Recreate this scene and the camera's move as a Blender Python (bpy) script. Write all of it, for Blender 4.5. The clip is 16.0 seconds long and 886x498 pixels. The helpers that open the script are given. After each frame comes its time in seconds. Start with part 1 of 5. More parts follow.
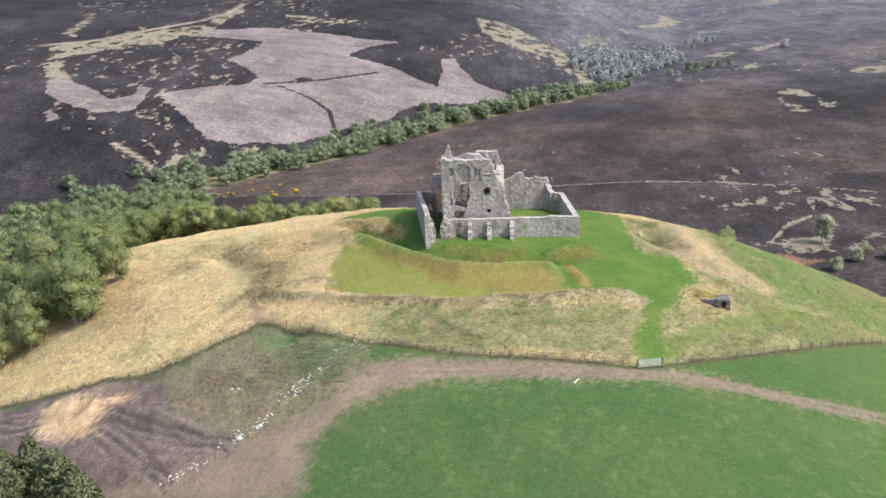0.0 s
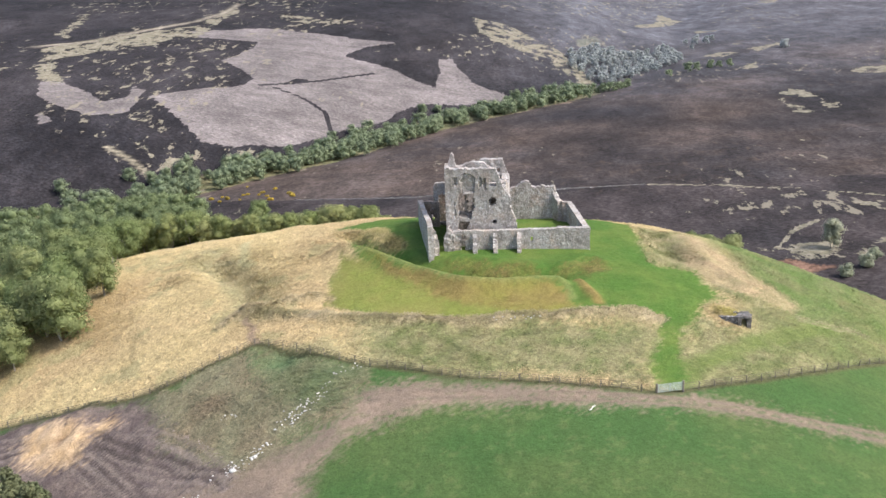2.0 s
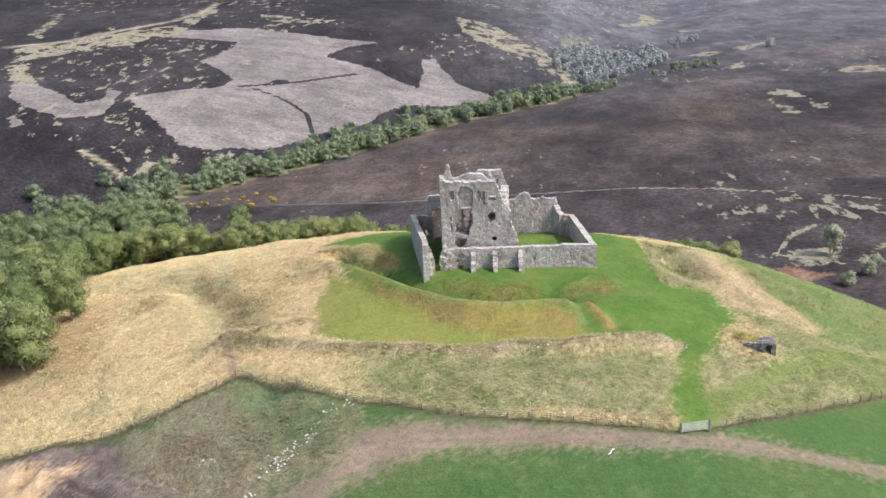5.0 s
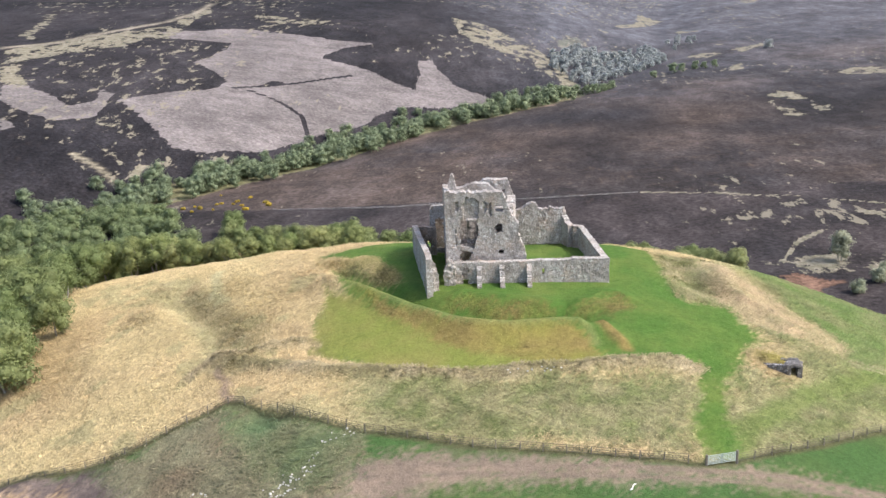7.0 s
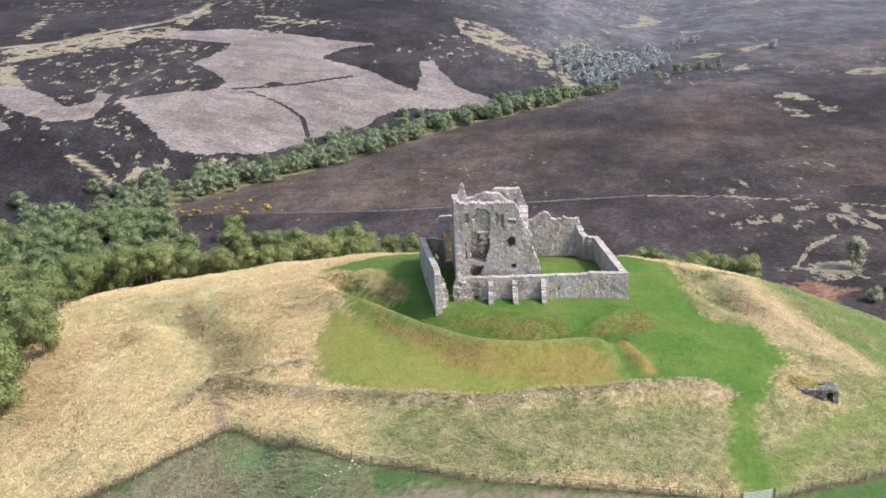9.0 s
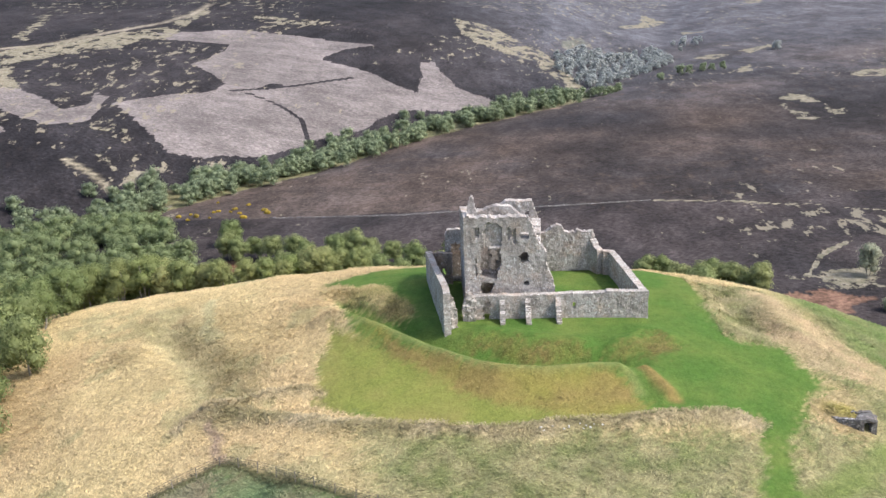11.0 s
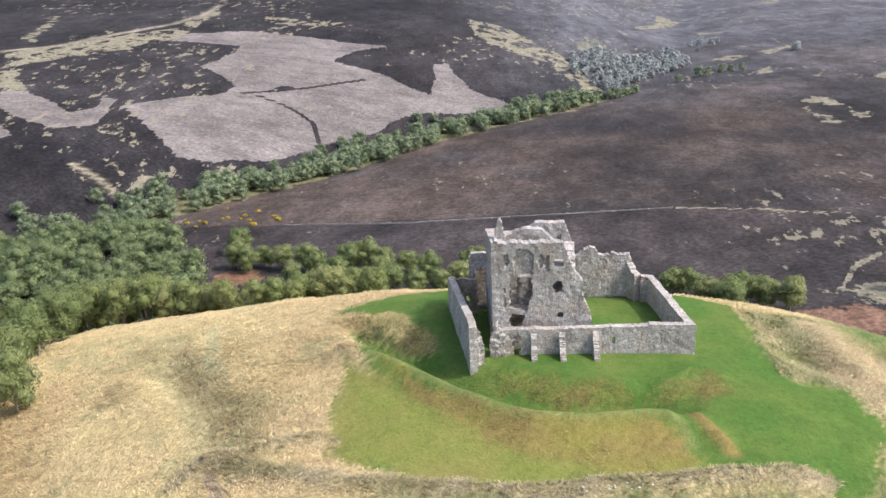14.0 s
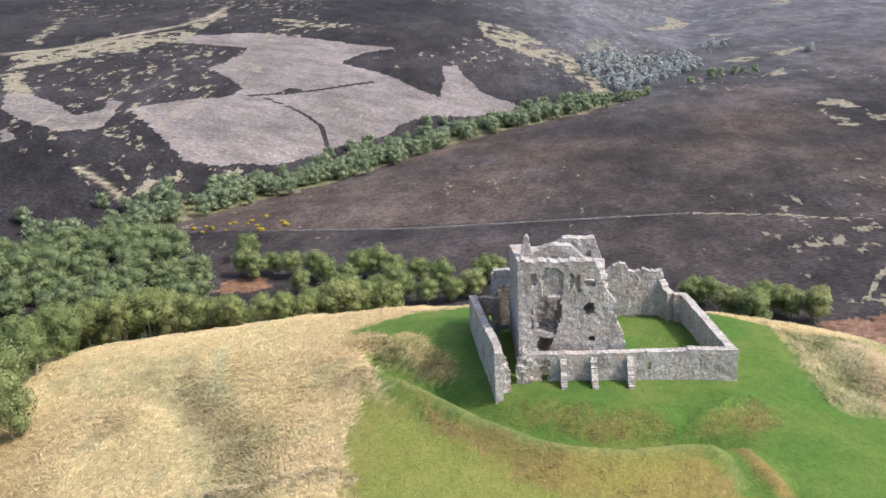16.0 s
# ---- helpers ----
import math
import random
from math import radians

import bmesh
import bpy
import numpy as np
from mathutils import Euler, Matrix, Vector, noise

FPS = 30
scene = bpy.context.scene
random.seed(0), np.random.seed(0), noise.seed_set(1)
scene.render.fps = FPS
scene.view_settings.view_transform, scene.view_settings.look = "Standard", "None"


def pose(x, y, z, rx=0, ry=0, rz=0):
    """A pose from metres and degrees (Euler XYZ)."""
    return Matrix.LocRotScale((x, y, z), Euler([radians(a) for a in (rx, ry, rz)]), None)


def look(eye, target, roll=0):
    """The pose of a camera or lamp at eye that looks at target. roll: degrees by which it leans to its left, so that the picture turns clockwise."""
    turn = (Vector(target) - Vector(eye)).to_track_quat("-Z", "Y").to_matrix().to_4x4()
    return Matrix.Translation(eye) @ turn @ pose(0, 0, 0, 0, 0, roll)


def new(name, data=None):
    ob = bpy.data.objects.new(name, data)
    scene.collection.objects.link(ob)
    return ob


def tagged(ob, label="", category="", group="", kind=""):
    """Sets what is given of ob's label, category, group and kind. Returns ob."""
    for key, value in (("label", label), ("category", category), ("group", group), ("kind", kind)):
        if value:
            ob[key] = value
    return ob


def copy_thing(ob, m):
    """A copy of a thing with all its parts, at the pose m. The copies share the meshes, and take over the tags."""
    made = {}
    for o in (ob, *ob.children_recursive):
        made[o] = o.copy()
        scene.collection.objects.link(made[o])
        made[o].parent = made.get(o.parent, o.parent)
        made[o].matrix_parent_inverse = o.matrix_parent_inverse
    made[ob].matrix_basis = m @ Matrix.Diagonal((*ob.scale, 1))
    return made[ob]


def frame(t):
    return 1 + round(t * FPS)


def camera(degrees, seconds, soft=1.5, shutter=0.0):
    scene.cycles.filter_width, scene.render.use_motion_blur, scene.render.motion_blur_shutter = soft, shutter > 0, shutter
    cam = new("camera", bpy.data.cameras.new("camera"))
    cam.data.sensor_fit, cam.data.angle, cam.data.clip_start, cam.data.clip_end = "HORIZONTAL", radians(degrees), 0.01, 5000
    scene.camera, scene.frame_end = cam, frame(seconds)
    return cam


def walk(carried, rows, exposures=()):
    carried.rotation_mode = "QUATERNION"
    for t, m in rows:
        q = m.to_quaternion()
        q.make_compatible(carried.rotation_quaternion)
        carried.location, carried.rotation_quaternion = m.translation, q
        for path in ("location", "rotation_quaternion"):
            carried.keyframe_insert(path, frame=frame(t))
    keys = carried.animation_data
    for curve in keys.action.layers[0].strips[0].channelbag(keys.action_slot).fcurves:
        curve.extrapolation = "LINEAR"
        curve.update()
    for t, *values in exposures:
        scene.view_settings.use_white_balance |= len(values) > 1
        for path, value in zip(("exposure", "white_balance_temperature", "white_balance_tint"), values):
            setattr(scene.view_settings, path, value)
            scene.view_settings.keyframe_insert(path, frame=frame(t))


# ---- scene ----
cam = camera(50.0, 16.0)
PATH = [
    (0, (-12.851, -163.879, 49.501), (-12.987, -161.976, 48.902), -2.1),
    (0.5, (-13.256, -161.832, 49.504), (-13.392, -159.929, 48.905), -2.2),
    (1, (-13.756, -159.842, 49.511), (-13.89, -157.939, 48.911), -2.2),
    (1.5, (-14.216, -157.717, 49.422), (-14.348, -155.813, 48.822), -2.2),
    (2, (-14.652, -155.708, 49.345), (-14.78, -153.804, 48.745), -2.2),
    (2.5, (-15.144, -153.647, 49.302), (-15.268, -151.744, 48.701), -2.2),
    (3, (-15.614, -151.62, 49.264), (-15.733, -149.716, 48.662), -2.2),
    (3.5, (-16.073, -149.638, 49.195), (-16.184, -147.734, 48.594), -2.2),
    (4, (-16.596, -147.714, 49.149), (-16.699, -145.809, 48.547), -2.2),
    (6.5, (-18.969, -137.703, 48.644), (-19.047, -135.798, 48.04), -2.1),
    (7, (-19.331, -135.788, 48.57), (-19.409, -133.883, 47.968), -2.1),
    (7.5, (-19.746, -133.787, 48.521), (-19.822, -131.881, 47.919), -2.1),
    (8, (-20.108, -131.787, 48.43), (-20.184, -129.881, 47.827), -2.1),
    (8.5, (-20.482, -129.757, 48.307), (-20.559, -127.852, 47.703), -2.1),
    (9, (-20.931, -127.75, 48.244), (-21.009, -125.844, 47.641), -2.1),
    (11.5, (-22.766, -117.927, 48.001), (-22.842, -116.021, 47.399), -2.1),
    (12, (-23.094, -115.905, 47.969), (-23.173, -113.999, 47.367), -2.2),
    (12.5, (-23.48, -113.874, 47.978), (-23.563, -111.968, 47.376), -2.2),
    (13, (-23.794, -111.812, 47.977), (-23.882, -109.906, 47.376), -2.2),
    (13.5, (-24.161, -109.775, 47.936), (-24.254, -107.87, 47.335), -2.2),
    (14, (-24.616, -107.723, 47.885), (-24.715, -105.818, 47.284), -2.2),
    (14.5, (-25.152, -105.627, 47.734), (-25.256, -103.722, 47.134), -2.2),
    (15, (-25.735, -103.583, 47.623), (-25.844, -101.678, 47.023), -2.3),
    (15.5, (-26.315, -101.628, 47.513), (-26.426, -99.723, 46.915), -2.3),
    (16, (-26.802, -99.706, 47.493), (-26.915, -97.801, 46.895), -2.3),
]
walk(cam, [(t, look(eye, target, roll)) for t, eye, target, roll in PATH])
# ---- light ----
world = bpy.data.worlds.new("World")
scene.world = world
world.use_nodes = True
wn = world.node_tree
sky = wn.nodes.new("ShaderNodeTexSky")
sky.sky_type, sky.sun_disc = "NISHITA", False
SUN_HIGH, SUN_FROM = radians(50), radians(106)
sky.sun_elevation, sky.sun_rotation = SUN_HIGH, SUN_FROM
sky.air_density, sky.dust_density = 1.0, 4.0
wn.links.new(sky.outputs["Color"], wn.nodes["Background"].inputs["Color"])
wn.nodes["Background"].inputs["Strength"].default_value = 0.15
sun = new("sun", bpy.data.lights.new("sun", "SUN"))
sun.data.energy, sun.data.angle, sun.data.color = 2.0, radians(5), (1.0, 0.97, 0.93)
sun.matrix_world = look((0, 0, 300), (-math.sin(SUN_FROM), -math.cos(SUN_FROM), 300 - math.tan(SUN_HIGH)))
scene.view_settings.exposure = 0.86
# ---- lie of the land ----
def soft(u, w):
    """A slope that sets in gently at u = 0."""
    return w * np.logaddexp(0.0, np.asarray(u, float) / w)


def to_line(x, y, pts):
    """Distance to a polyline, the share of its length at the foot, and the side (positive on the left)."""
    x, y = np.asarray(x, float), np.asarray(y, float)
    best, share, side, gone = np.full(x.shape, 1e9), np.zeros(x.shape), np.zeros(x.shape), 0.0
    legs = [math.dist(a, b) for a, b in zip(pts, pts[1:])]
    for (ax, ay), (bx, by), leg in zip(pts, pts[1:], legs):
        ux, uy = (bx - ax) / leg, (by - ay) / leg
        s = np.clip((x - ax) * ux + (y - ay) * uy, 0, leg)
        d = np.hypot(x - ax - s * ux, y - ay - s * uy)
        near = d < best
        share = np.where(near, (gone + s) / sum(legs), share)
        side = np.where(near, np.sign(ux * (y - ay) - uy * (x - ax)), side)
        best = np.minimum(best, d)
        gone += leg
    return best, share, side


def ridge(x, y, pts, height, width, ends=0.08, power=2.0):
    d, s, _ = to_line(x, y, pts)
    return height * np.exp(-((d / width) ** power)) * np.clip(np.minimum(s, 1 - s) / ends, 0, 1)


def mound(x, y, at, height, rx, ry):
    return height * np.exp(-(((x - at[0]) / rx) ** 2 + ((y - at[1]) / ry) ** 2))


STREAM = [(-700, -60), (-430, 95), (-218, 268), (-193, 298), (-174, 324), (-153, 354), (-128, 384), (-101, 417), (-71, 460), (-36, 496),
    (3, 528), (46, 564), (76, 612), (118, 712), (181, 855), (201, 990), (451, 1890)]
RAMPART = [(-45, 6), (-43.1, 2.6), (-38.6, -1.8), (-34.6, -4.8), (-31.5, -8.3), (-28.9, -10.9), (-26, -13.6), (-23.4, -15.5), (-20.5, -16.8),
    (-15.2, -17.5), (-12, -17.2), (-9, -16.5), (-6.6, -16.2), (-5, -17.8), (-4.2, -20)]
DITCH = [(-45, 16), (-40, 7.5), (-36, 3), (-32, -3), (-27, -8), (-20, -11), (-14, -11.8), (-8, -11.8), (-2, -14)]
SPUR = [(-3.6, -14.4), (-2.3, -17.6), (-0.6, -21)]
SHELF = [(-25, -5.2), (-22, -4.4), (-19.5, -5.2), (-16, -6.6), (-13, -7.4), (-9.6, -8.2), (-7.6, -9.4)]
SHELF_B = [(-7.4, -8.4), (-3.5, -7.4), (-1, -4.2), (0.8, -4.8), (2.6, -8.2)]
BANK = [(-57, -18.5), (-52, -20.2), (-45.4, -23.2), (-40.6, -25.2), (-34.7, -26.5), (-30.3, -27.2), (-23, -27.5), (-16, -27.2), (-9, -26.6), (-2, -25.5), (4, -24.7), (7.6, -24.8)]
TERRACE = [(-59, -20.5), (-55.6, -18.6), (-51.6, -18.6), (-48, -17.5), (-42, -17.5)]
GULLY = [(-73, 20), (-68, 9), (-61.5, -2.8), (-56, -12), (-53, -18.5)]
SWELL = [(-78, 8), (-70, 2), (-64, -8)]


def moor_height(x, y):
    d, _, side = to_line(x, y, STREAM)
    d = d * side
    tilt = 0.05 * (np.maximum(x, -110) + 78)
    moor = -61 + tilt
    moor = np.where(d > 0, moor - tilt * np.clip(d / 60, 0, 1), moor)
    moor = moor + 85 * (1 - np.exp(-soft(d - 10, 12) / 250)) - 5 * np.exp(-((d / 30) ** 2))
    return moor + 0.03 * soft(np.hypot(x, y) - 1000, 150)


def knoll_height(x, y):
    brow = 28.2 - 0.165 * np.minimum(x + 20, 0) - 0.076 * np.maximum(x + 10, 0)
    knoll = 0.12 - 0.61 * soft(y - brow, 5.6) - 0.138 * soft(-9.2 - y, 3) + 0.047 * soft(-46 - y, 4)
    knoll = knoll - 0.178 * soft(x - 3.1, 5) - 0.216 * soft(x - 26.3, 6) - 0.185 * soft(-40.5 - x, 6) - 0.161 * soft(-99.4 - x, 6)
    knoll = knoll - 0.175 * soft(-(0.6 * x + 0.8 * y) - 55.4, 4)
    knoll = knoll + ridge(x, y, RAMPART, 2.0, 2.3, 0.08, 1.5) - ridge(x, y, DITCH, 2.1, 2.6) + ridge(x, y, BANK, 1.2, 1.3, 0.03, 1.5)
    knoll = knoll + ridge(x, y, SPUR, 1.0, 1.2, 0.15, 1.5) + ridge(x, y, TERRACE, 1.1, 1.3, 0.08, 1.5) - ridge(x, y, GULLY, 1.5, 3.4, 0.2) + ridge(x, y, SWELL, 0.9, 3.5, 0.3)
    knoll = knoll + ridge(x, y, SHELF, 0.7, 1.5, 0.15, 1.6) + ridge(x, y, SHELF_B, 0.5, 1.3, 0.15, 1.6) + mound(x, y, (-31, 16), 0.7, 4.5, 5.5)
    knoll = knoll + mound(x, y, (-38.5, 11), 0.6, 5.5, 5.0) - ridge(x, y, [(13, 16), (14.5, 4), (16, -4)], 0.9, 2.6, 0.2) + ridge(x, y, [(18.6, 18), (19.5, 2), (23, -9), (28, -14)], 0.9, 2.4, 0.15, 1.6)
    return knoll


def height(x, y):
    x, y = np.asarray(x, float), np.asarray(y, float)
    moor = moor_height(x, y)
    return moor + soft(knoll_height(x, y) - moor, 5)

# ---- outlines in plan of what grows or lies on the ground, and of tints for light ----
LAWN = [(-46.8, 20.6), (-40.6, 26.5), (-32.6, 28.9), (3.9, 20.2), (9.4, 18.6), (9.4, 11.1), (9.4, -4.8), (18.2, -5.7), (18.2, -14.5), (14.8, -21.4),
    (10.0, -29.0), (9.3, -37.2), (8.5, -42.7), (4.7, -43.3), (4.8, -35.8), (7.1, -29.6), (8.2, -23.2), (4.1, -23.8), (-1.8, -25.1), (-9.0, -26.0),
    (-16.1, -26.8), (-23.2, -26.6), (-30.4, -25.6), (-36.4, -23.9), (-40.8, -19.1), (-42.7, -12.6), (-42.6, -6.7), (-38.5, -5.8), (-41.7, 5.6),
    (-44.9, 14.4)]
HUMMOCK = [(-48.5, 19), (-44.5, 19), (-38.8, 15.6), (-33.3, 8), (-31.6, 4), (-32.8, 2.6), (-35.9, 4.6), (-39.8, 8.6), (-43.2, 13.2), (-46.8, 15)]
RUSSET = [(-39.4, 1.0), (-31.5, -9.7), (-23.4, -16.1), (-15.8, -17.2), (-8.2, -17.2), (-4.7, -19.5), (-3.5, -22.5), (-8.9, -25.0), (-17.5, -22.8),
    (-23.3, -20.0), (-28.0, -16.2), (-33.0, -11.5)]
SCARP = [(-24.7, -6.6), (-22.2, -5.4), (-19.8, -6.1), (-16.3, -7.6), (-13.4, -8.2), (-10, -9), (-8.2, -10.3), (-10.8, -10.9), (-14.2, -10.6), (-17.1, -10), (-20, -8.8), (-22.3, -7.6)]
SCARP_B = [(-7.1, -9.8), (-5.9, -9.2), (-2.8, -8.6), (-0.8, -5.2), (0.3, -5.6), (1.5, -7.8), (2.6, -9.2), (-0.6, -11.6), (-3.3, -11), (-5.5, -10.6)]
MEADOW = [(27.1, 16.5), (49.0, 16.0), (33.6, -20.5), (30.4, -15.2), (29.8, -3.3), (28.1, 7.7)]
MIX_A = [(-36.1, -26.6), (-23.2, -28.2), (-9.2, -27.5), (6.0, -26.7), (5.0, -35.7), (4.4, -42.1), (-10.5, -41.7), (-33.7, -36.5)]
MIX_B = [(12.1, -23.4), (16.4, -23.6), (20.7, -26.1), (32.8, -20.8), (28.1, -32.7), (8.7, -42.3), (11.2, -34.6)]
TRACK = [(-62.1, -58.5), (-49.6, -56.7), (-42.5, -54.1), (-35.9, -48.4), (-33.4, -43.8), (-30.4, -42.0), (-20.8, -42.7), (-5.3, -44.4), (4.5, -45.1),
    (13.7, -44.6), (25.0, -45.0), (38.6, -43.0), (37.8, -45.2), (24.4, -47.1), (13.2, -47.0), (4.2, -47.1), (-5.5, -47.8), (-16.8, -47.7), (-23.6,
    -47.8), (-28.8, -49.6), (-35.1, -53.7), (-38.6, -58.7), (-37.7, -67.4), (-63.9, -59.9)]
ROUGH = [(-64.5, -34.2), (-56.4, -30.9), (-51.0, -28.7), (-34.2, -37.8), (-32.5, -41.5), (-36.1, -47.1), (-42.7, -53.5), (-49.6, -56.7), (-60.6,
    -46.3), (-63.8, -39.2)]
MUD = [(-94.1, -31.5), (-64.4, -34.5), (-60.6, -46.3), (-49.6, -56.7), (-61.7, -59.6), (-68.5, -58.4), (-83.1, -53.5)]
SAND = [(-82.0, -41.8), (-84.5, -37.3), (-82.8, -35.0), (-77.6, -36.1), (-73.5, -39.1), (-72.5, -42.4), (-73.1, -45.1), (-77.8, -44.3)]
SAND_B = [(-73.4, -38.6), (-72.1, -37.2), (-69.8, -38.5), (-70.1, -40.2), (-71.8, -40.5)]
CUT_A = [(-234, 435), (-213, 462), (-187, 485), (-187, 503), (-217, 538), (-207, 587), (-210, 617), (-187, 660), (-148, 651), (-129, 645), (-100,
    650), (-126, 620), (-135, 591), (-95, 571), (-82, 557), (-62, 543), (-63, 611), (-54, 615), (-41, 576), (-37, 564), (-12, 554), (-9, 543), (-21,
    531), (-52, 520), (-74, 509), (-93, 468), (-118, 439), (-123, 427), (-139, 405), (-175, 380), (-190, 379), (-210, 405)]
CUT_B = [(-271, 629), (-215, 662), (-187, 660), (-208, 609), (-256, 610)]
CUT_C = [(-307, 434), (-296, 439), (-269, 423), (-254, 410), (-246, 423), (-249, 448), (-242, 445), (-238, 421), (-240, 399), (-254, 386), (-271,
    388), (-292, 400)]
CUT_D = [(-282, 379), (-275, 372), (-269, 366), (-272, 355)]
PALE_A = [(-345, 516), (-330, 556), (-300, 609), (-271, 659), (-268, 738), (-268, 776), (-258, 755), (-255, 622), (-282, 558), (-309, 514), (-321,
    488), (-290, 442), (-294, 426), (-307, 434)]
PALE_B = [(-358, 573), (-369, 628), (-393, 718), (-393, 745), (-368, 664), (-341, 562)]
PALE_C = [(-176, 377), (-161, 385), (-146, 376), (-155, 360), (-163, 350), (-172, 362)]
PALE_D = [(-203, 347), (-185, 360), (-193, 349), (-191, 329), (-198, 343)]
PALE_E = [(-225, 364), (-218, 361), (-207, 350), (-194, 341), (-195, 331), (-210, 347)]
PALE_F = [(-41, 828), (-3, 798), (22, 750), (41, 701), (51, 627), (57, 596), (44, 616), (27, 669), (-10, 684), (-35, 738)]
PALE_G = [(166, 485), (179, 496), (188, 486), (187, 461), (178, 460), (172, 473)]
PALE_H = [(163, 472), (166, 466), (163, 444), (171, 412), (167, 407), (155, 412), (157, 430), (160, 450)]
PALE_N = [(185, 456), (190, 428), (184, 417), (176, 424)]
PALE_O = [(207, 733), (246, 764), (245, 744), (212, 712)]
PALE_P = [(162, 708), (185, 724), (197, 710), (173, 684)]
PALE_Q = [(138, 990), (172, 1028), (190, 1130), (205, 1085), (213, 1069), (185, 1015), (145, 965)]
PALE_R = [(109, 924), (124, 897), (115, 880)]
PALE_S = [(199, 950), (221, 940), (219, 912), (200, 928)]
PALE_T = [(171, 614), (178, 622), (196, 652), (190, 613), (181, 605)]
# sunlit spot on the far hill, painted as pale ground
SUN_PATCH = [(342, 1230), (365, 1202), (351, 1165), (328, 1152)]
SCREE = [(34.7, 725), (44, 698), (54, 651), (60, 604), (49, 591), (40, 622), (29, 655)]
BROWSE = [(60, 790), (85, 822), (78, 780), (59, 752)]
# far glen side that is tinted for valley shade and haze
GLEN_SHADE = [(64, 1125), (313, 1290), (221, 1072), (130, 995), (74, 817), (36, 748)]
PALE_I = [(242, 572), (275, 563), (263, 533), (237, 543)]
PALE_J = [(78, 164), (88, 182), (108, 201), (109, 198), (89, 179), (80, 163)]
PALE_K = [(121, 218), (133, 213), (131, 208), (121, 212)]
PALE_L = [(-236, 752), (-190, 730), (-144, 720), (-155, 698), (-199, 699)]
PALE_M = [(-223, 405), (-213, 395), (-239, 388)]
BANK_P = [(10, 551), (40, 569), (36, 527), (15, 530)]
DARK_A = [(-164, 503), (-160, 518), (-152, 520), (-151, 512), (-158, 502)]
ROAD = [(-350, 527), (-323, 559), (-303, 619), (-277, 681), (-268, 738), (-270, 793)]
DYKE = [(-115, 282), (-80, 275), (-56, 271), (-36, 270)]
FOOTPATH = [(51, 265), (76, 256), (107, 242), (137, 222)]
FENCE = [(-94.3, -31.2), (-83.8, -32.7), (-73.9, -33.8), (-64.5, -34.2), (-60.5, -32.5), (-56.4, -30.6), (-51.1, -28.3), (-45.6, -31.1), (-34.2,
    -37.5), (-22.1, -41.3), (-13.0, -42.6), (-5.3, -43.7), (4.6, -44.4), (7.8, -43.6), (18.9, -38.1), (28.7, -31.8), (48.2, -17.4)]
STONES = [(-42.8, -48.5), (-42.5, -46.7), (-39.8, -43.7), (-37.1, -40.5), (-34.8, -38.2)]
STONES_B = [(-50.6, -55.8), (-48.5, -54.9), (-46.3, -53.0), (-44.7, -51.2)]
STONES_C = [(-57.1, -59.7), (-54.3, -58.6), (-51.6, -57.5)]
SHEEPWAY = [(8.7, -42.3), (10.7, -36.9), (18.1, -29.9), (27.9, -21.9), (35.8, -15.2)]
CARTWAY = [(30.4, -16.0), (33.1, -15.4), (36.6, -15.1), (40.0, -14.2), (41.7, -14.4)]
CRACK_A = [(-178, 488), (-151, 513), (-131, 534), (-110, 556)]
CRACK_B = [(-169, 489), (-144, 473), (-131, 460), (-123, 435)]
DENLINE = [(-230, 346), (-212, 336), (-202, 327)]


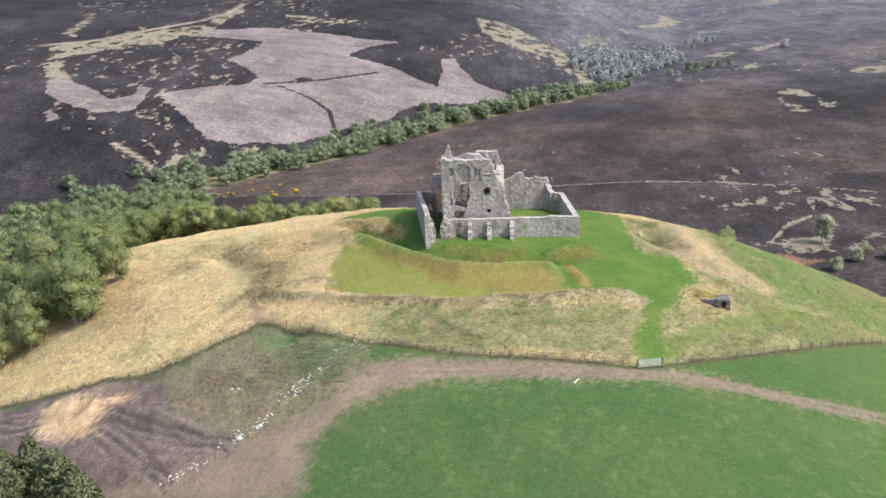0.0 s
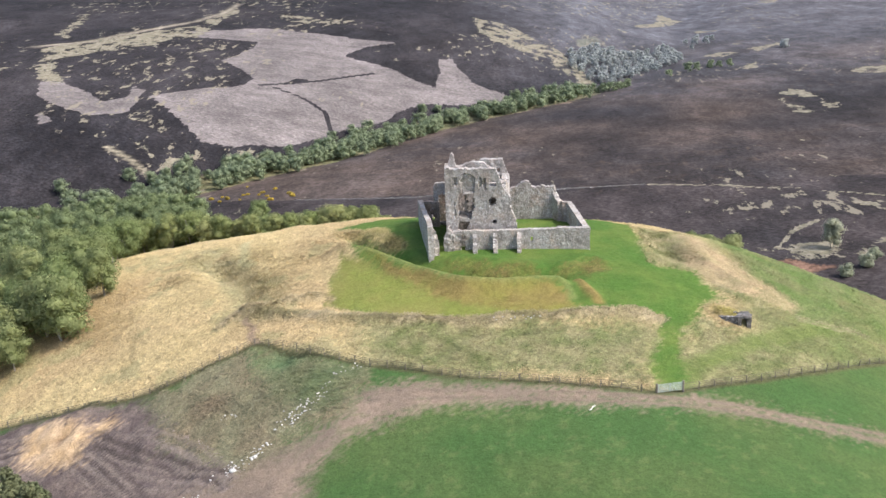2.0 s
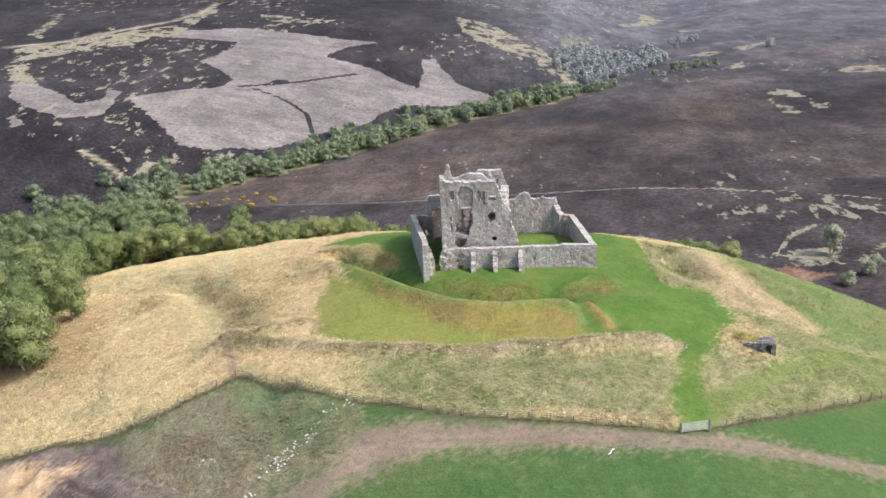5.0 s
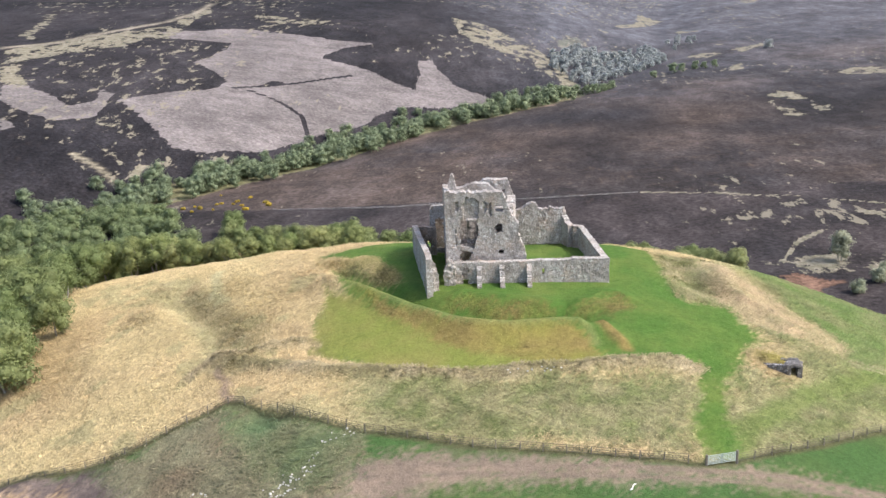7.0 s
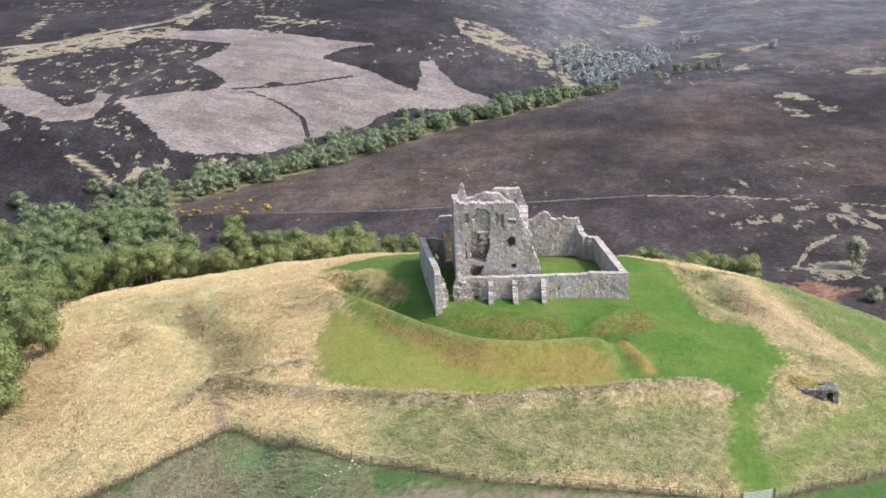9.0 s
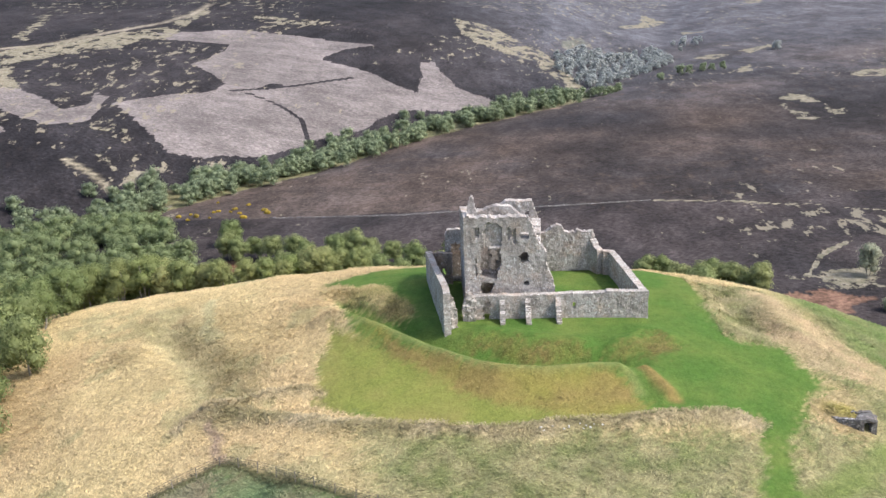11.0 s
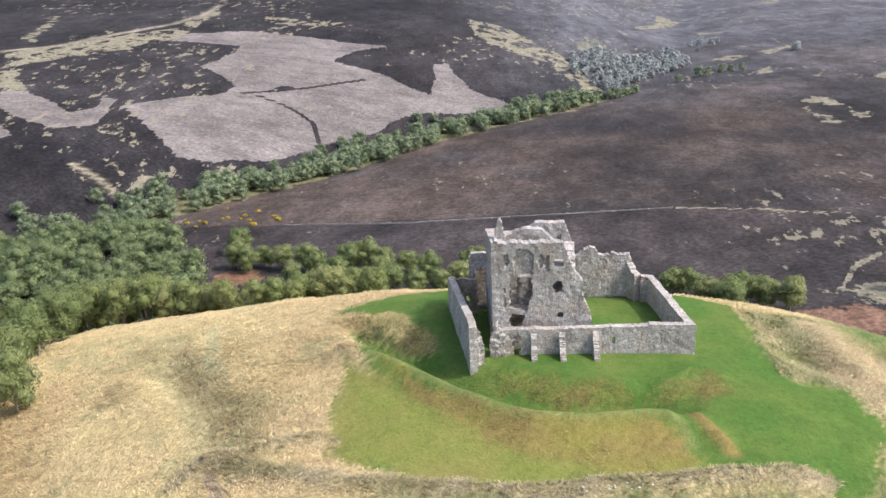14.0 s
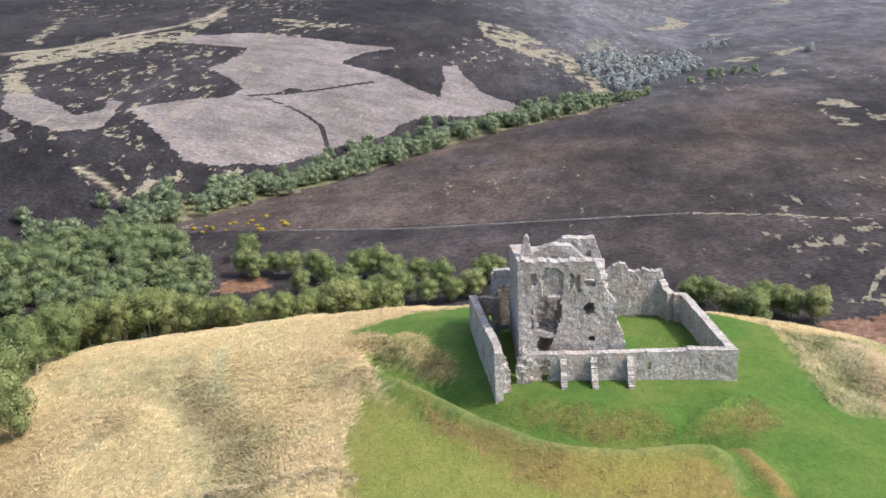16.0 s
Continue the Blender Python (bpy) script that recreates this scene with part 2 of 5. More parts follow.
# ---- materials ----
class Mat:
    """A node material, put together with few words."""

    def __init__(self, name, rough=0.9):
        self.m = bpy.data.materials.new(name)
        self.m.use_nodes = True
        self.t = self.m.node_tree
        self.p = self.t.nodes["Principled BSDF"]
        self.p.inputs["Roughness"].default_value = rough
        self.p.inputs["Specular IOR Level"].default_value = 0.25

    def node(self, kind, **inputs):
        n = self.t.nodes.new("ShaderNode" + kind)
        for k, v in inputs.items():
            k = k.replace("_", " ")
            if hasattr(v, "is_linked"):
                self.t.links.new(v, n.inputs[k])
            else:
                n.inputs[k].default_value = v
        return n

    def place(self):
        if not hasattr(self, "pos"):
            self.pos = self.t.nodes.new("ShaderNodeNewGeometry").outputs["Position"]
        return self.pos

    def noise(self, scale, detail=4, rough=0.6, stretch=None):
        v = self.place()
        if stretch:
            mp = self.t.nodes.new("ShaderNodeMapping")
            mp.inputs["Scale"].default_value = stretch
            self.t.links.new(v, mp.inputs["Vector"])
            v = mp.outputs["Vector"]
        return self.node("TexNoise", Vector=v, Scale=scale, Detail=detail, Roughness=rough).outputs["Fac"]

    def ramp(self, fac, stops):
        n = self.t.nodes.new("ShaderNodeValToRGB")
        e = n.color_ramp.elements
        while len(e) < len(stops):
            e.new(0.5)
        for el, (at, c) in zip(e, stops):
            el.position = at
            el.color = (*c, 1) if isinstance(c, tuple) else (c, c, c, 1)
        self.t.links.new(fac, n.inputs["Fac"])
        return n.outputs["Color"]

    def mix(self, a, b, fac, how="MIX"):
        n = self.t.nodes.new("ShaderNodeMix")
        n.data_type, n.blend_type = "RGBA", how
        for sock, v in ((n.inputs[6], a), (n.inputs[7], b), (n.inputs[0], fac)):
            if hasattr(v, "is_linked"):
                self.t.links.new(v, sock)
            else:
                sock.default_value = (*v, 1) if isinstance(v, tuple) else v
        return n.outputs[2]

    def maths(self, op, a, b):
        n = self.t.nodes.new("ShaderNodeMath")
        n.operation = op
        for sock, v in zip(n.inputs, (a, b)):
            if hasattr(v, "is_linked"):
                self.t.links.new(v, sock)
            else:
                sock.default_value = v
        return n.outputs[0]

    def bump(self, fac, strength, distance):
        b = self.node("Bump", Height=fac, Strength=strength, Distance=distance)
        if self.p.inputs["Normal"].is_linked:
            self.t.links.new(self.p.inputs["Normal"].links[0].from_socket, b.inputs["Normal"])
        self.t.links.new(b.outputs["Normal"], self.p.inputs["Normal"])

    def colour(self, c):
        if hasattr(c, "is_linked"):
            self.t.links.new(c, self.p.inputs["Base Color"])
        else:
            self.p.inputs["Base Color"].default_value = (*c, 1)
        return self.m


def ground_material():
    k = Mat("ground", 0.95)
    k.p.inputs["Specular IOR Level"].default_value = 0.1

    def layer(name):
        n = k.node("Attribute")
        n.attribute_name = name
        return n.outputs["Fac"]

    def torn(mask, fray, amount):
        """A layer's ragged outline, torn by fine growth."""
        v = k.maths("ADD", mask, k.maths("MULTIPLY", k.maths("SUBTRACT", fray, 0.5), amount))
        return k.ramp(v, [(0.46, 0.0), (0.54, 1.0)])

    base = k.node("Attribute")
    base.attribute_name = "soil"
    soil, grain, moor = base.outputs["Color"], layer("grain"), layer("moor")
    tuft = k.ramp(k.noise(1.3, 6, 0.72), [(0.34, 0.5), (0.5, 0.98), (0.66, 1.4)])
    blade = k.ramp(k.noise(4.5, 4, 0.7), [(0.32, 0.55), (0.5, 1.0), (0.68, 1.45)])
    wisp = k.ramp(k.noise(0.22, 5, 0.7, (1.0, 0.6, 1.0)), [(0.34, 0.8), (0.5, 1.0), (0.66, 1.18)])
    c = soil
    for grown in (tuft, blade, wisp):
        c = k.mix(c, k.mix(c, grown, 1.0, "MULTIPLY"), grain)
    # heather: clumps, streaks and drifts
    clump = k.ramp(k.noise(0.55, 6, 0.75), [(0.32, 0.42), (0.5, 0.95), (0.68, 1.65)])
    streak = k.ramp(k.noise(0.09, 6, 0.72, (1.0, 0.55, 1.0)), [(0.34, 0.66), (0.5, 1.0), (0.66, 1.42)])
    drift = k.ramp(k.noise(0.028, 5, 0.65, (1.0, 0.5, 1.0)), [(0.36, 0.72), (0.5, 1.0), (0.64, 1.35)])
    h = k.mix(k.mix(k.mix(soil, clump, 1.0, "MULTIPLY"), streak, 0.9, "MULTIPLY"), drift, 1.0, "MULTIPLY")
    tan = k.ramp(k.noise(0.21, 6, 0.72, (1.0, 0.45, 1.0)), [(0.56, 0.0), (0.68, 0.55)])
    h = k.mix(h, (0.118, 0.085, 0.066), k.maths("MULTIPLY", tan, layer("rusty")))
    fray = k.noise(0.16, 6, 0.75)
    rows = k.ramp(k.noise(0.75, 6, 0.75, (0.6, 1.0, 1.0)), [(0.34, (0.115, 0.101, 0.101)), (0.5, (0.172, 0.152, 0.15)), (0.66, (0.25, 0.226, 0.215))])
    rows = k.mix(k.mix(rows, drift, 0.6, "MULTIPLY"), k.ramp(k.noise(0.07, 5, 0.7, (0.5, 1.0, 1.0)), [(0.36, 0.74), (0.5, 1.0), (0.64, 1.24)]), 0.9, "MULTIPLY")
    rows = k.mix(rows, clump, 0.4, "MULTIPLY")
    h = k.mix(h, rows, torn(layer("cut"), fray, 0.55))
    straw = k.ramp(k.noise(0.35, 5, 0.7), [(0.35, (0.135, 0.13, 0.09)), (0.5, (0.215, 0.195, 0.145)), (0.65, (0.31, 0.275, 0.215))])
    h = k.mix(h, straw, torn(layer("pale"), k.noise(0.11, 6, 0.75, (1.0, 0.6, 1.0)), 2.4))
    bits = k.maths("ADD", k.noise(0.17, 5, 0.66, (1.0, 0.42, 1.0)), k.maths("MULTIPLY", layer("fleck"), 0.16))
    h = k.mix(h, (0.235, 0.21, 0.16), k.ramp(bits, [(0.735, 0.0), (0.76, 0.9)]))
    c = k.mix(c, h, moor)
    k.bump(k.noise(3.0, 6, 0.75), 0.8, 0.26)
    k.bump(k.noise(0.4, 5, 0.7), 0.5, 0.8)
    return k.colour(c)


def stone_material(name, dark=(0.27, 0.252, 0.24), mid=(0.405, 0.383, 0.366), pale=(0.57, 0.548, 0.53)):
    k = Mat(name, 0.92)
    v = k.node("TexVoronoi", Vector=k.place(), Scale=4.0)
    w = k.node("TexVoronoi", Vector=k.place(), Scale=6.5)
    per = k.ramp(v.outputs["Color"], [(0.0, dark), (0.25, mid), (0.75, mid), (1.0, pale)])
    small = k.ramp(w.outputs["Color"], [(0.0, 0.8), (0.5, 1.0), (1.0, 1.2)])
    c = k.mix(per, small, 0.8, "MULTIPLY")
    stain = k.ramp(k.noise(0.30, 5, 0.68), [(0.3, (0.55, 0.52, 0.50)), (0.46, (0.94, 0.91, 0.89)), (0.58, (1.05, 1.04, 1.04)), (0.72, (1.22, 1.21, 1.22))])
    c = k.mix(c, stain, 1.0, "MULTIPLY")
    rust = k.ramp(k.noise(0.42, 3, 0.6), [(0.52, 0.0), (0.7, 1.0)])
    c = k.mix(c, k.mix(c, (1.08, 0.96, 0.87), 1.0, "MULTIPLY"), rust)
    joint = k.ramp(v.outputs["Distance"], [(0.0, 1.06), (0.26, 1.0), (0.46, 0.66)])
    c = k.mix(c, joint, 0.3, "MULTIPLY")
    lime = k.maths("MULTIPLY", k.ramp(k.noise(2.4, 5, 0.75), [(0.56, 0.0), (0.60, 1.0)]), k.ramp(k.noise(0.35, 4, 0.6), [(0.44, 0.05), (0.58, 1.0)]))
    c = k.mix(c, (0.74, 0.73, 0.73), k.maths("MULTIPLY", lime, 0.85))
    c = k.mix(c, k.ramp(k.noise(4.0, 6, 0.8), [(0.36, 0.6), (0.5, 1.0), (0.64, 1.25)]), 0.7, "MULTIPLY")
    damp = k.ramp(k.noise(0.8, 4, 0.65, (1.0, 1.0, 0.22)), [(0.36, 0.7), (0.5, 1.0)])
    c = k.mix(c, damp, 0.7, "MULTIPLY")
    k.bump(v.outputs["Distance"], 0.4, 0.08)
    k.bump(k.noise(7.0, 5, 0.75), 0.4, 0.04)
    return k.colour(c)


def leaf_material(name, a, b, glow=0.25):
    k = Mat(name, 0.7)
    rnd = k.t.nodes.new("ShaderNodeObjectInfo").outputs["Random"]
    isle = k.t.nodes.new("ShaderNodeNewGeometry").outputs["Random Per Island"]
    c = k.mix(a, b, rnd)
    c = k.mix(c, k.ramp(isle, [(0.0, 0.86), (0.5, 1.0), (1.0, 1.16)]), 1.0, "MULTIPLY")
    k.colour(c)
    tr = k.node("BsdfTranslucent", Color=c)
    mx = k.node("MixShader", Fac=glow)
    k.t.links.new(k.p.outputs[0], mx.inputs[1])
    k.t.links.new(tr.outputs[0], mx.inputs[2])
    k.t.links.new(mx.outputs[0], k.t.nodes["Material Output"].inputs["Surface"])
    return k.m


def grained(name, a, b, scale, rough=0.85):
    k = Mat(name, rough)
    k.bump(k.noise(scale * 2, 4, 0.7), 0.4, 0.05)
    return k.colour(k.ramp(k.noise(scale, 5, 0.65), [(0.3, a), (0.7, b)]))


M_GROUND = ground_material()
def blade_material():
    k = Mat("dry_blades", 0.85)
    n = k.node("Attribute")
    n.attribute_name = "soil"
    return k.colour(k.mix(n.outputs["Color"], k.ramp(k.noise(0.5, 4, 0.65), [(0.35, 0.85), (0.65, 1.18)]), 1.0, "MULTIPLY"))


M_BLADE = blade_material()
M_STONE = stone_material("rubble")
M_DARKSTONE = stone_material("dark_rubble", (0.07, 0.068, 0.07), (0.16, 0.155, 0.155), (0.34, 0.33, 0.33))
M_BROWNSTONE = stone_material("brown_rubble", (0.19, 0.155, 0.13), (0.32, 0.265, 0.22), (0.50, 0.455, 0.41))
M_BOULDER = grained("boulder", (0.38, 0.37, 0.345), (0.66, 0.645, 0.61), 3.0)
M_BIRCH = leaf_material("birch_leaves", (0.28, 0.335, 0.135), (0.40, 0.415, 0.19), 0.5)
M_WOOD = leaf_material("wood_leaves", (0.245, 0.305, 0.13), (0.345, 0.375, 0.175), 0.5)
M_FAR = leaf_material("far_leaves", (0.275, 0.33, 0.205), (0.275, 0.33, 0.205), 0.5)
M_PALE = leaf_material("bare_twigs", (0.34, 0.38, 0.26), (0.42, 0.43, 0.32), 0.45)
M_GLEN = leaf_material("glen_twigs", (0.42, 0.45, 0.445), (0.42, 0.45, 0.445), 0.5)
M_DUSK = leaf_material("dusk_leaves", (0.26, 0.315, 0.16), (0.26, 0.315, 0.16), 0.5)
M_PINE = leaf_material("pine_needles", (0.135, 0.16, 0.08), (0.19, 0.205, 0.11), 0.35)
M_GORSE = leaf_material("gorse_flower", (0.42, 0.30, 0.03), (0.28, 0.21, 0.04))
M_BARK = grained("birch_bark", (0.16, 0.14, 0.12), (0.46, 0.43, 0.39), 5.0)
M_POST = grained("weathered_post", (0.12, 0.105, 0.09), (0.26, 0.235, 0.20), 8.0)
M_WIRE = grained("rusty_wire", (0.09, 0.075, 0.065), (0.16, 0.14, 0.12), 12.0, 0.6)
M_GATE = grained("galvanised_gate", (0.30, 0.36, 0.33), (0.44, 0.50, 0.46), 9.0, 0.5)
M_SCRAP = grained("white_scrap", (0.55, 0.55, 0.52), (0.8, 0.8, 0.77), 9.0, 0.6)


# ---- the ground ----
def spread(a, b, step, grow, low, high, cap):
    """Grid lines: even between a and b, wider and wider out to low and high."""
    mid = list(np.arange(a, b, step))
    up, v, s = [], b, step
    while v < high:
        up.append(v)
        s = min(s * grow, cap)
        v += s
    down, v, s = [], a, step
    while v > low:
        s = min(s * grow, cap)
        v -= s
        down.append(v)
    return np.array(down[::-1] + mid + up)


def grit(x, y, size, seed=0):
    """Smooth noise from 0 to 1 with lumps of that size in metres."""
    u, v = x / size + seed * 17.3, y / size - seed * 9.1
    i, j = np.floor(u), np.floor(v)
    f, g = u - i, v - j
    f, g = f * f * (3 - 2 * f), g * g * (3 - 2 * g)

    def at(a, b):
        h = np.sin(a * 127.1 + b * 311.7 + seed * 74.7) * 43758.5453
        return h - np.floor(h)

    return (at(i, j) * (1 - f) + at(i + 1, j) * f) * (1 - g) + (at(i, j + 1) * (1 - f) + at(i + 1, j + 1) * f) * g


def grits(x, y, size, seed=0):
    return (grit(x, y, size, seed) + 0.5 * grit(x, y, size / 2.1, seed + 1) + 0.25 * grit(x, y, size / 4.3, seed + 2)) / 1.75


def inside(px, py, poly):
    """Which points lie within an outline."""
    px, py = np.asarray(px, float), np.asarray(py, float)
    ax, ay = [p[0] for p in poly], [p[1] for p in poly]
    hit = np.zeros(px.shape, bool)
    box = (px >= min(ax)) & (px <= max(ax)) & (py >= min(ay)) & (py <= max(ay))
    qx, qy = px[box], py[box]
    h = np.zeros(qx.shape, bool)
    for (ax, ay), (bx, by) in zip(poly, poly[1:] + poly[:1]):
        if ay != by:
            h ^= ((ay > qy) != (by > qy)) & (qx < (bx - ax) * (qy - ay) / (by - ay) + ax)
    hit[box] = h
    return hit


HEATHER, BURNT, RUST = (0.055, 0.0485, 0.0495), (0.029, 0.026, 0.0275), (0.088, 0.067, 0.057)
PALE = (0.30, 0.265, 0.195)
STRAW, STRAW2, RUSSETC, TUSSOCK = (0.51, 0.41, 0.22), (0.45, 0.36, 0.19), (0.225, 0.175, 0.065), (0.38, 0.30, 0.155)
LAWN1, LAWN2, FIELD1, FIELD2 = (0.074, 0.145, 0.030), (0.120, 0.170, 0.042), (0.060, 0.118, 0.037), (0.082, 0.126, 0.043)
DIRT, DIRT2, MUDC, SANDC, ROUGHC = (0.265, 0.205, 0.155), (0.205, 0.16, 0.125), (0.115, 0.09, 0.085), (0.52, 0.36, 0.20), (0.205, 0.195, 0.12)


def make_ground():
    xs = spread(-112, 62, 0.46, 1.016, -2600, 3200, 60)
    ys = np.concatenate([spread(-64, 45, 0.46, 1.10, -420, 45.1, 30), spread(46, 47, 0.6, 1.0075, 46, 3600, 60)])
    x, y = (a.ravel() for a in np.meshgrid(xs, ys))
    moor, knoll = moor_height(x, y), knoll_height(x, y)
    z = moor + soft(knoll - moor, 5)
    near = np.hypot(x + 20, y) < 130
    w = np.where(near, 1.2, 7.0)
    wx = x + w * (grits(x, y, np.where(near, 4.0, 22.0), 3) - 0.5) * 2
    wy = y + w * (grits(x, y, np.where(near, 4.0, 22.0), 8) - 0.5) * 2
    col = np.zeros((len(x), 3))
    grain = np.full(len(x), 0.75)
    tall = np.zeros(len(x))

    def paint(m, c, g=None, c2=None, size=6.0, bumps=None, seed=0):
        at = np.nonzero(m)[0]
        m = np.asarray(m, float)[at]
        c = np.array(c)
        if c2 is not None:
            f = np.clip((grits(x[at], y[at], size, seed + 21) - 0.28) / 0.44, 0, 1)[:, None]
            c = c * (1 - f) + np.array(c2) * f
        col[at] = col[at] * (1 - m[:, None]) + c * m[:, None]
        if g is not None:
            grain[at] = grain[at] * (1 - m) + g * m
        if bumps is not None:
            tall[at] = tall[at] * (1 - m) + bumps * m

    rnd = np.random.default_rng(4)
    shake = [rnd.normal(size=(2, len(x))) * np.where(near, 0.55, 1.6) for _ in range(4)]

    def zone(p, warp=1.0, loose=1.0):
        """The outline with a wavering, tufted edge, from 0 to 1."""
        ax, ay = [q[0] for q in p], [q[1] for q in p]
        pad = 12
        out = np.zeros(len(x))
        at = np.nonzero((x > min(ax) - pad) & (x < max(ax) + pad) & (y > min(ay) - pad) & (y < max(ay) + pad))[0]
        hx, hy = x[at] + (wx[at] - x[at]) * warp, y[at] + (wy[at] - y[at]) * warp
        out[at] = sum(inside(hx + s[0][at] * loose, hy + s[1][at] * loose, p) for s in shake) / len(shake)
        return out

    def patchy(p, more=2.6):
        return zone(p, more, 2.0)

    def line(p, width, ragged=0.5):
        ax, ay = [q[0] for q in p], [q[1] for q in p]
        near = (x > min(ax) - 12) & (x < max(ax) + 12) & (y > min(ay) - 12) & (y < max(ay) + 12)
        out = np.zeros(len(x))
        lx, ly = wx[near] * ragged + x[near] * (1 - ragged), wy[near] * ragged + y[near] * (1 - ragged)
        out[near] = np.clip(1.5 - to_line(lx, ly, p)[0] / width, 0, 1)
        return out

    d, _, side = to_line(x, y, STREAM)
    left = side > 0
    every = np.ones(len(x))
    # the moor
    paint(every, HEATHER, 0.85, RUST, 70.0, 0.15, 5)
    paint((grits(x * 0.4 + y * 0.25, y, 7, 35) > 0.6) * 0.55, RUST, 0.85)
    paint(np.clip((grits(x, y, 160, 31) - 0.42) * 6, 0, 1) * ~left, BURNT, 0.8)
    paint((y > 100) & (y < 270 - 0.10 * x) & ~left, BURNT, 0.85, (0.06, 0.05, 0.05), 30.0)
    paint(left, (0.023, 0.0215, 0.0245), 0.85, (0.040, 0.036, 0.039), 60.0)
    fleck = np.where(left & (d > 25), np.clip((grits(x, y, 120, 44) - 0.34) * 4, 0, 1), 0) + np.where(~left & (y > 170), np.clip((grits(x, y, 90, 49) - 0.40) * 3.2, 0, 0.85), 0)
    fleck = fleck + 0.5 * (np.hypot(x - 110, y - 190) < 45)
    rusty = np.where(left, 0.15, np.clip((y - 230 + 0.1 * x) / 60, 0, 1) * np.clip((grits(x, y, 110, 37) - 0.3) * 4, 0.15, 1))
    mown, pale = np.zeros(len(x)), np.zeros(len(x))
    for p in (CUT_A, CUT_B, CUT_C, CUT_D):
        mown = np.maximum(mown, zone(p, 0.4, 0.6))
    for p in (DARK_A,):
        mown = mown * (1 - zone(p, 0.4, 0.5))
    for p in (CRACK_A, CRACK_B):
        mown = mown * (1 - 0.8 * line(p, 1.9, 0.25))
    # one far outline among these is sunlight, coloured like pale grass
    for p in (PALE_A, PALE_B, PALE_C, PALE_D, PALE_E, PALE_F, PALE_G, PALE_H, PALE_I, PALE_L, PALE_M, PALE_N, PALE_O, PALE_P, PALE_Q, PALE_R, PALE_S, PALE_T, SUN_PATCH, SCREE):
        pale = np.maximum(pale, zone(p, 0.5, 0.7) * (0.56 if p in (PALE_F, SCREE) else 0.5 if p in (PALE_B, PALE_L) else 0.47 if p in (PALE_D, PALE_E, PALE_M) else 0.6))
    for p in (PALE_J, PALE_K):
        pale = np.maximum(pale, inside(x + (wx - x) * 0.3, y + (wy - y) * 0.3, p) * 0.72)
    pale = np.maximum(pale, 0.75 * line(FOOTPATH, 1.2, 0.1))
    pale = np.maximum(pale, np.clip(1 - np.hypot((x - 100) / 42, (y - 158) / 15), 0, 0.44))
    # the glen's shade and haze painted on: dark and bluish
    paint(zone(GLEN_SHADE), (0.040, 0.044, 0.056), 0.7, (0.062, 0.062, 0.072), 60.0)
    paint(zone(BROWSE), (0.20, 0.20, 0.12), 0.7)
    paint(zone(BANK_P), (0.40, 0.29, 0.21), 0.5)
    paint(line(ROAD, 3.0, 0.1), (0.25, 0.22, 0.175), 0.3)
    paint(line(DENLINE, 1.5, 0.2), PALE, 0.4)
    paint((d < 9 + 6 * grit(x, y, 20, 58)) & (y > 60) & (x < 60), (0.12, 0.125, 0.065), 0.7, (0.19, 0.175, 0.10), 20.0)
    # aerial haze put into the soil colour: paler and bluer with distance
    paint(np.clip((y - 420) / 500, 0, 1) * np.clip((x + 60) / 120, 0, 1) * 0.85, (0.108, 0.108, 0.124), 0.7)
    paint((np.hypot(x + 116, y - 214) < 5 + 8 * grits(x, y, 5, 14)) * 0.8, (0.21, 0.115, 0.07), 0.7)
    paint((np.hypot((x - 70) / 2, y - 140) < 2 + 16 * grits(x, y, 6, 15)) * 0.8, (0.17, 0.10, 0.07), 0.8)
    # the knoll
    hill = np.clip((knoll - moor) / 6, 0, 1) * (np.hypot(x + 20, y) < 400)
    heath = 1 - hill
    paint(hill, STRAW, 0.75, STRAW2, 9.0, 1.0)
    paint(hill * np.clip((x + 38 - 0.3 * (y + 30) + 8 * grit(x, y, 7, 12)) / 14, 0, 1) * (y < 10), (0.30, 0.27, 0.145), 0.75, (0.21, 0.215, 0.10), 3.0, 1.0)
    paint(hill * np.clip((grits(x, y, 20, 61) - 0.45) * 4, 0, 1), (0.45, 0.345, 0.19), 0.65)
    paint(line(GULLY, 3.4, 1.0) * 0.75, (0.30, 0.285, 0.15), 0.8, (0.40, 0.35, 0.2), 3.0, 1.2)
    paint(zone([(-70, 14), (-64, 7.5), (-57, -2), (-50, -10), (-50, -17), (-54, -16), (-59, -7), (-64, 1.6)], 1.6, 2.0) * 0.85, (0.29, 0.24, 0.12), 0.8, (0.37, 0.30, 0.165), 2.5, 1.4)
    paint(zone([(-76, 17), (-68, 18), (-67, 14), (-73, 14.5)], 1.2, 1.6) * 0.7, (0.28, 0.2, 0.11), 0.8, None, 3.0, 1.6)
    paint(line([(-66, 22), (-63, 10), (-60, 4)], 1.0, 0.8) * 0.7, (0.40, 0.38, 0.22), 0.5)
    paint(hill * (grits(x, y, 5, 66) > 0.66) * 0.7, (0.36, 0.32, 0.17), 0.65)
    paint(hill * np.clip((y - 36 + 0.165 * np.minimum(x + 20, 0)) / 10, 0, 1), (0.15, 0.17, 0.07), 0.5)
    paint(hill * np.clip((x - 24 + 6 * grit(x, y, 9)) / 8, 0, 1), (0.145, 0.195, 0.065), 0.45, (0.21, 0.205, 0.095), 6.0, 0.9)
    paint(zone(MEADOW), (0.135, 0.195, 0.06), 0.45, (0.19, 0.205, 0.09), 5.0, 0.9)
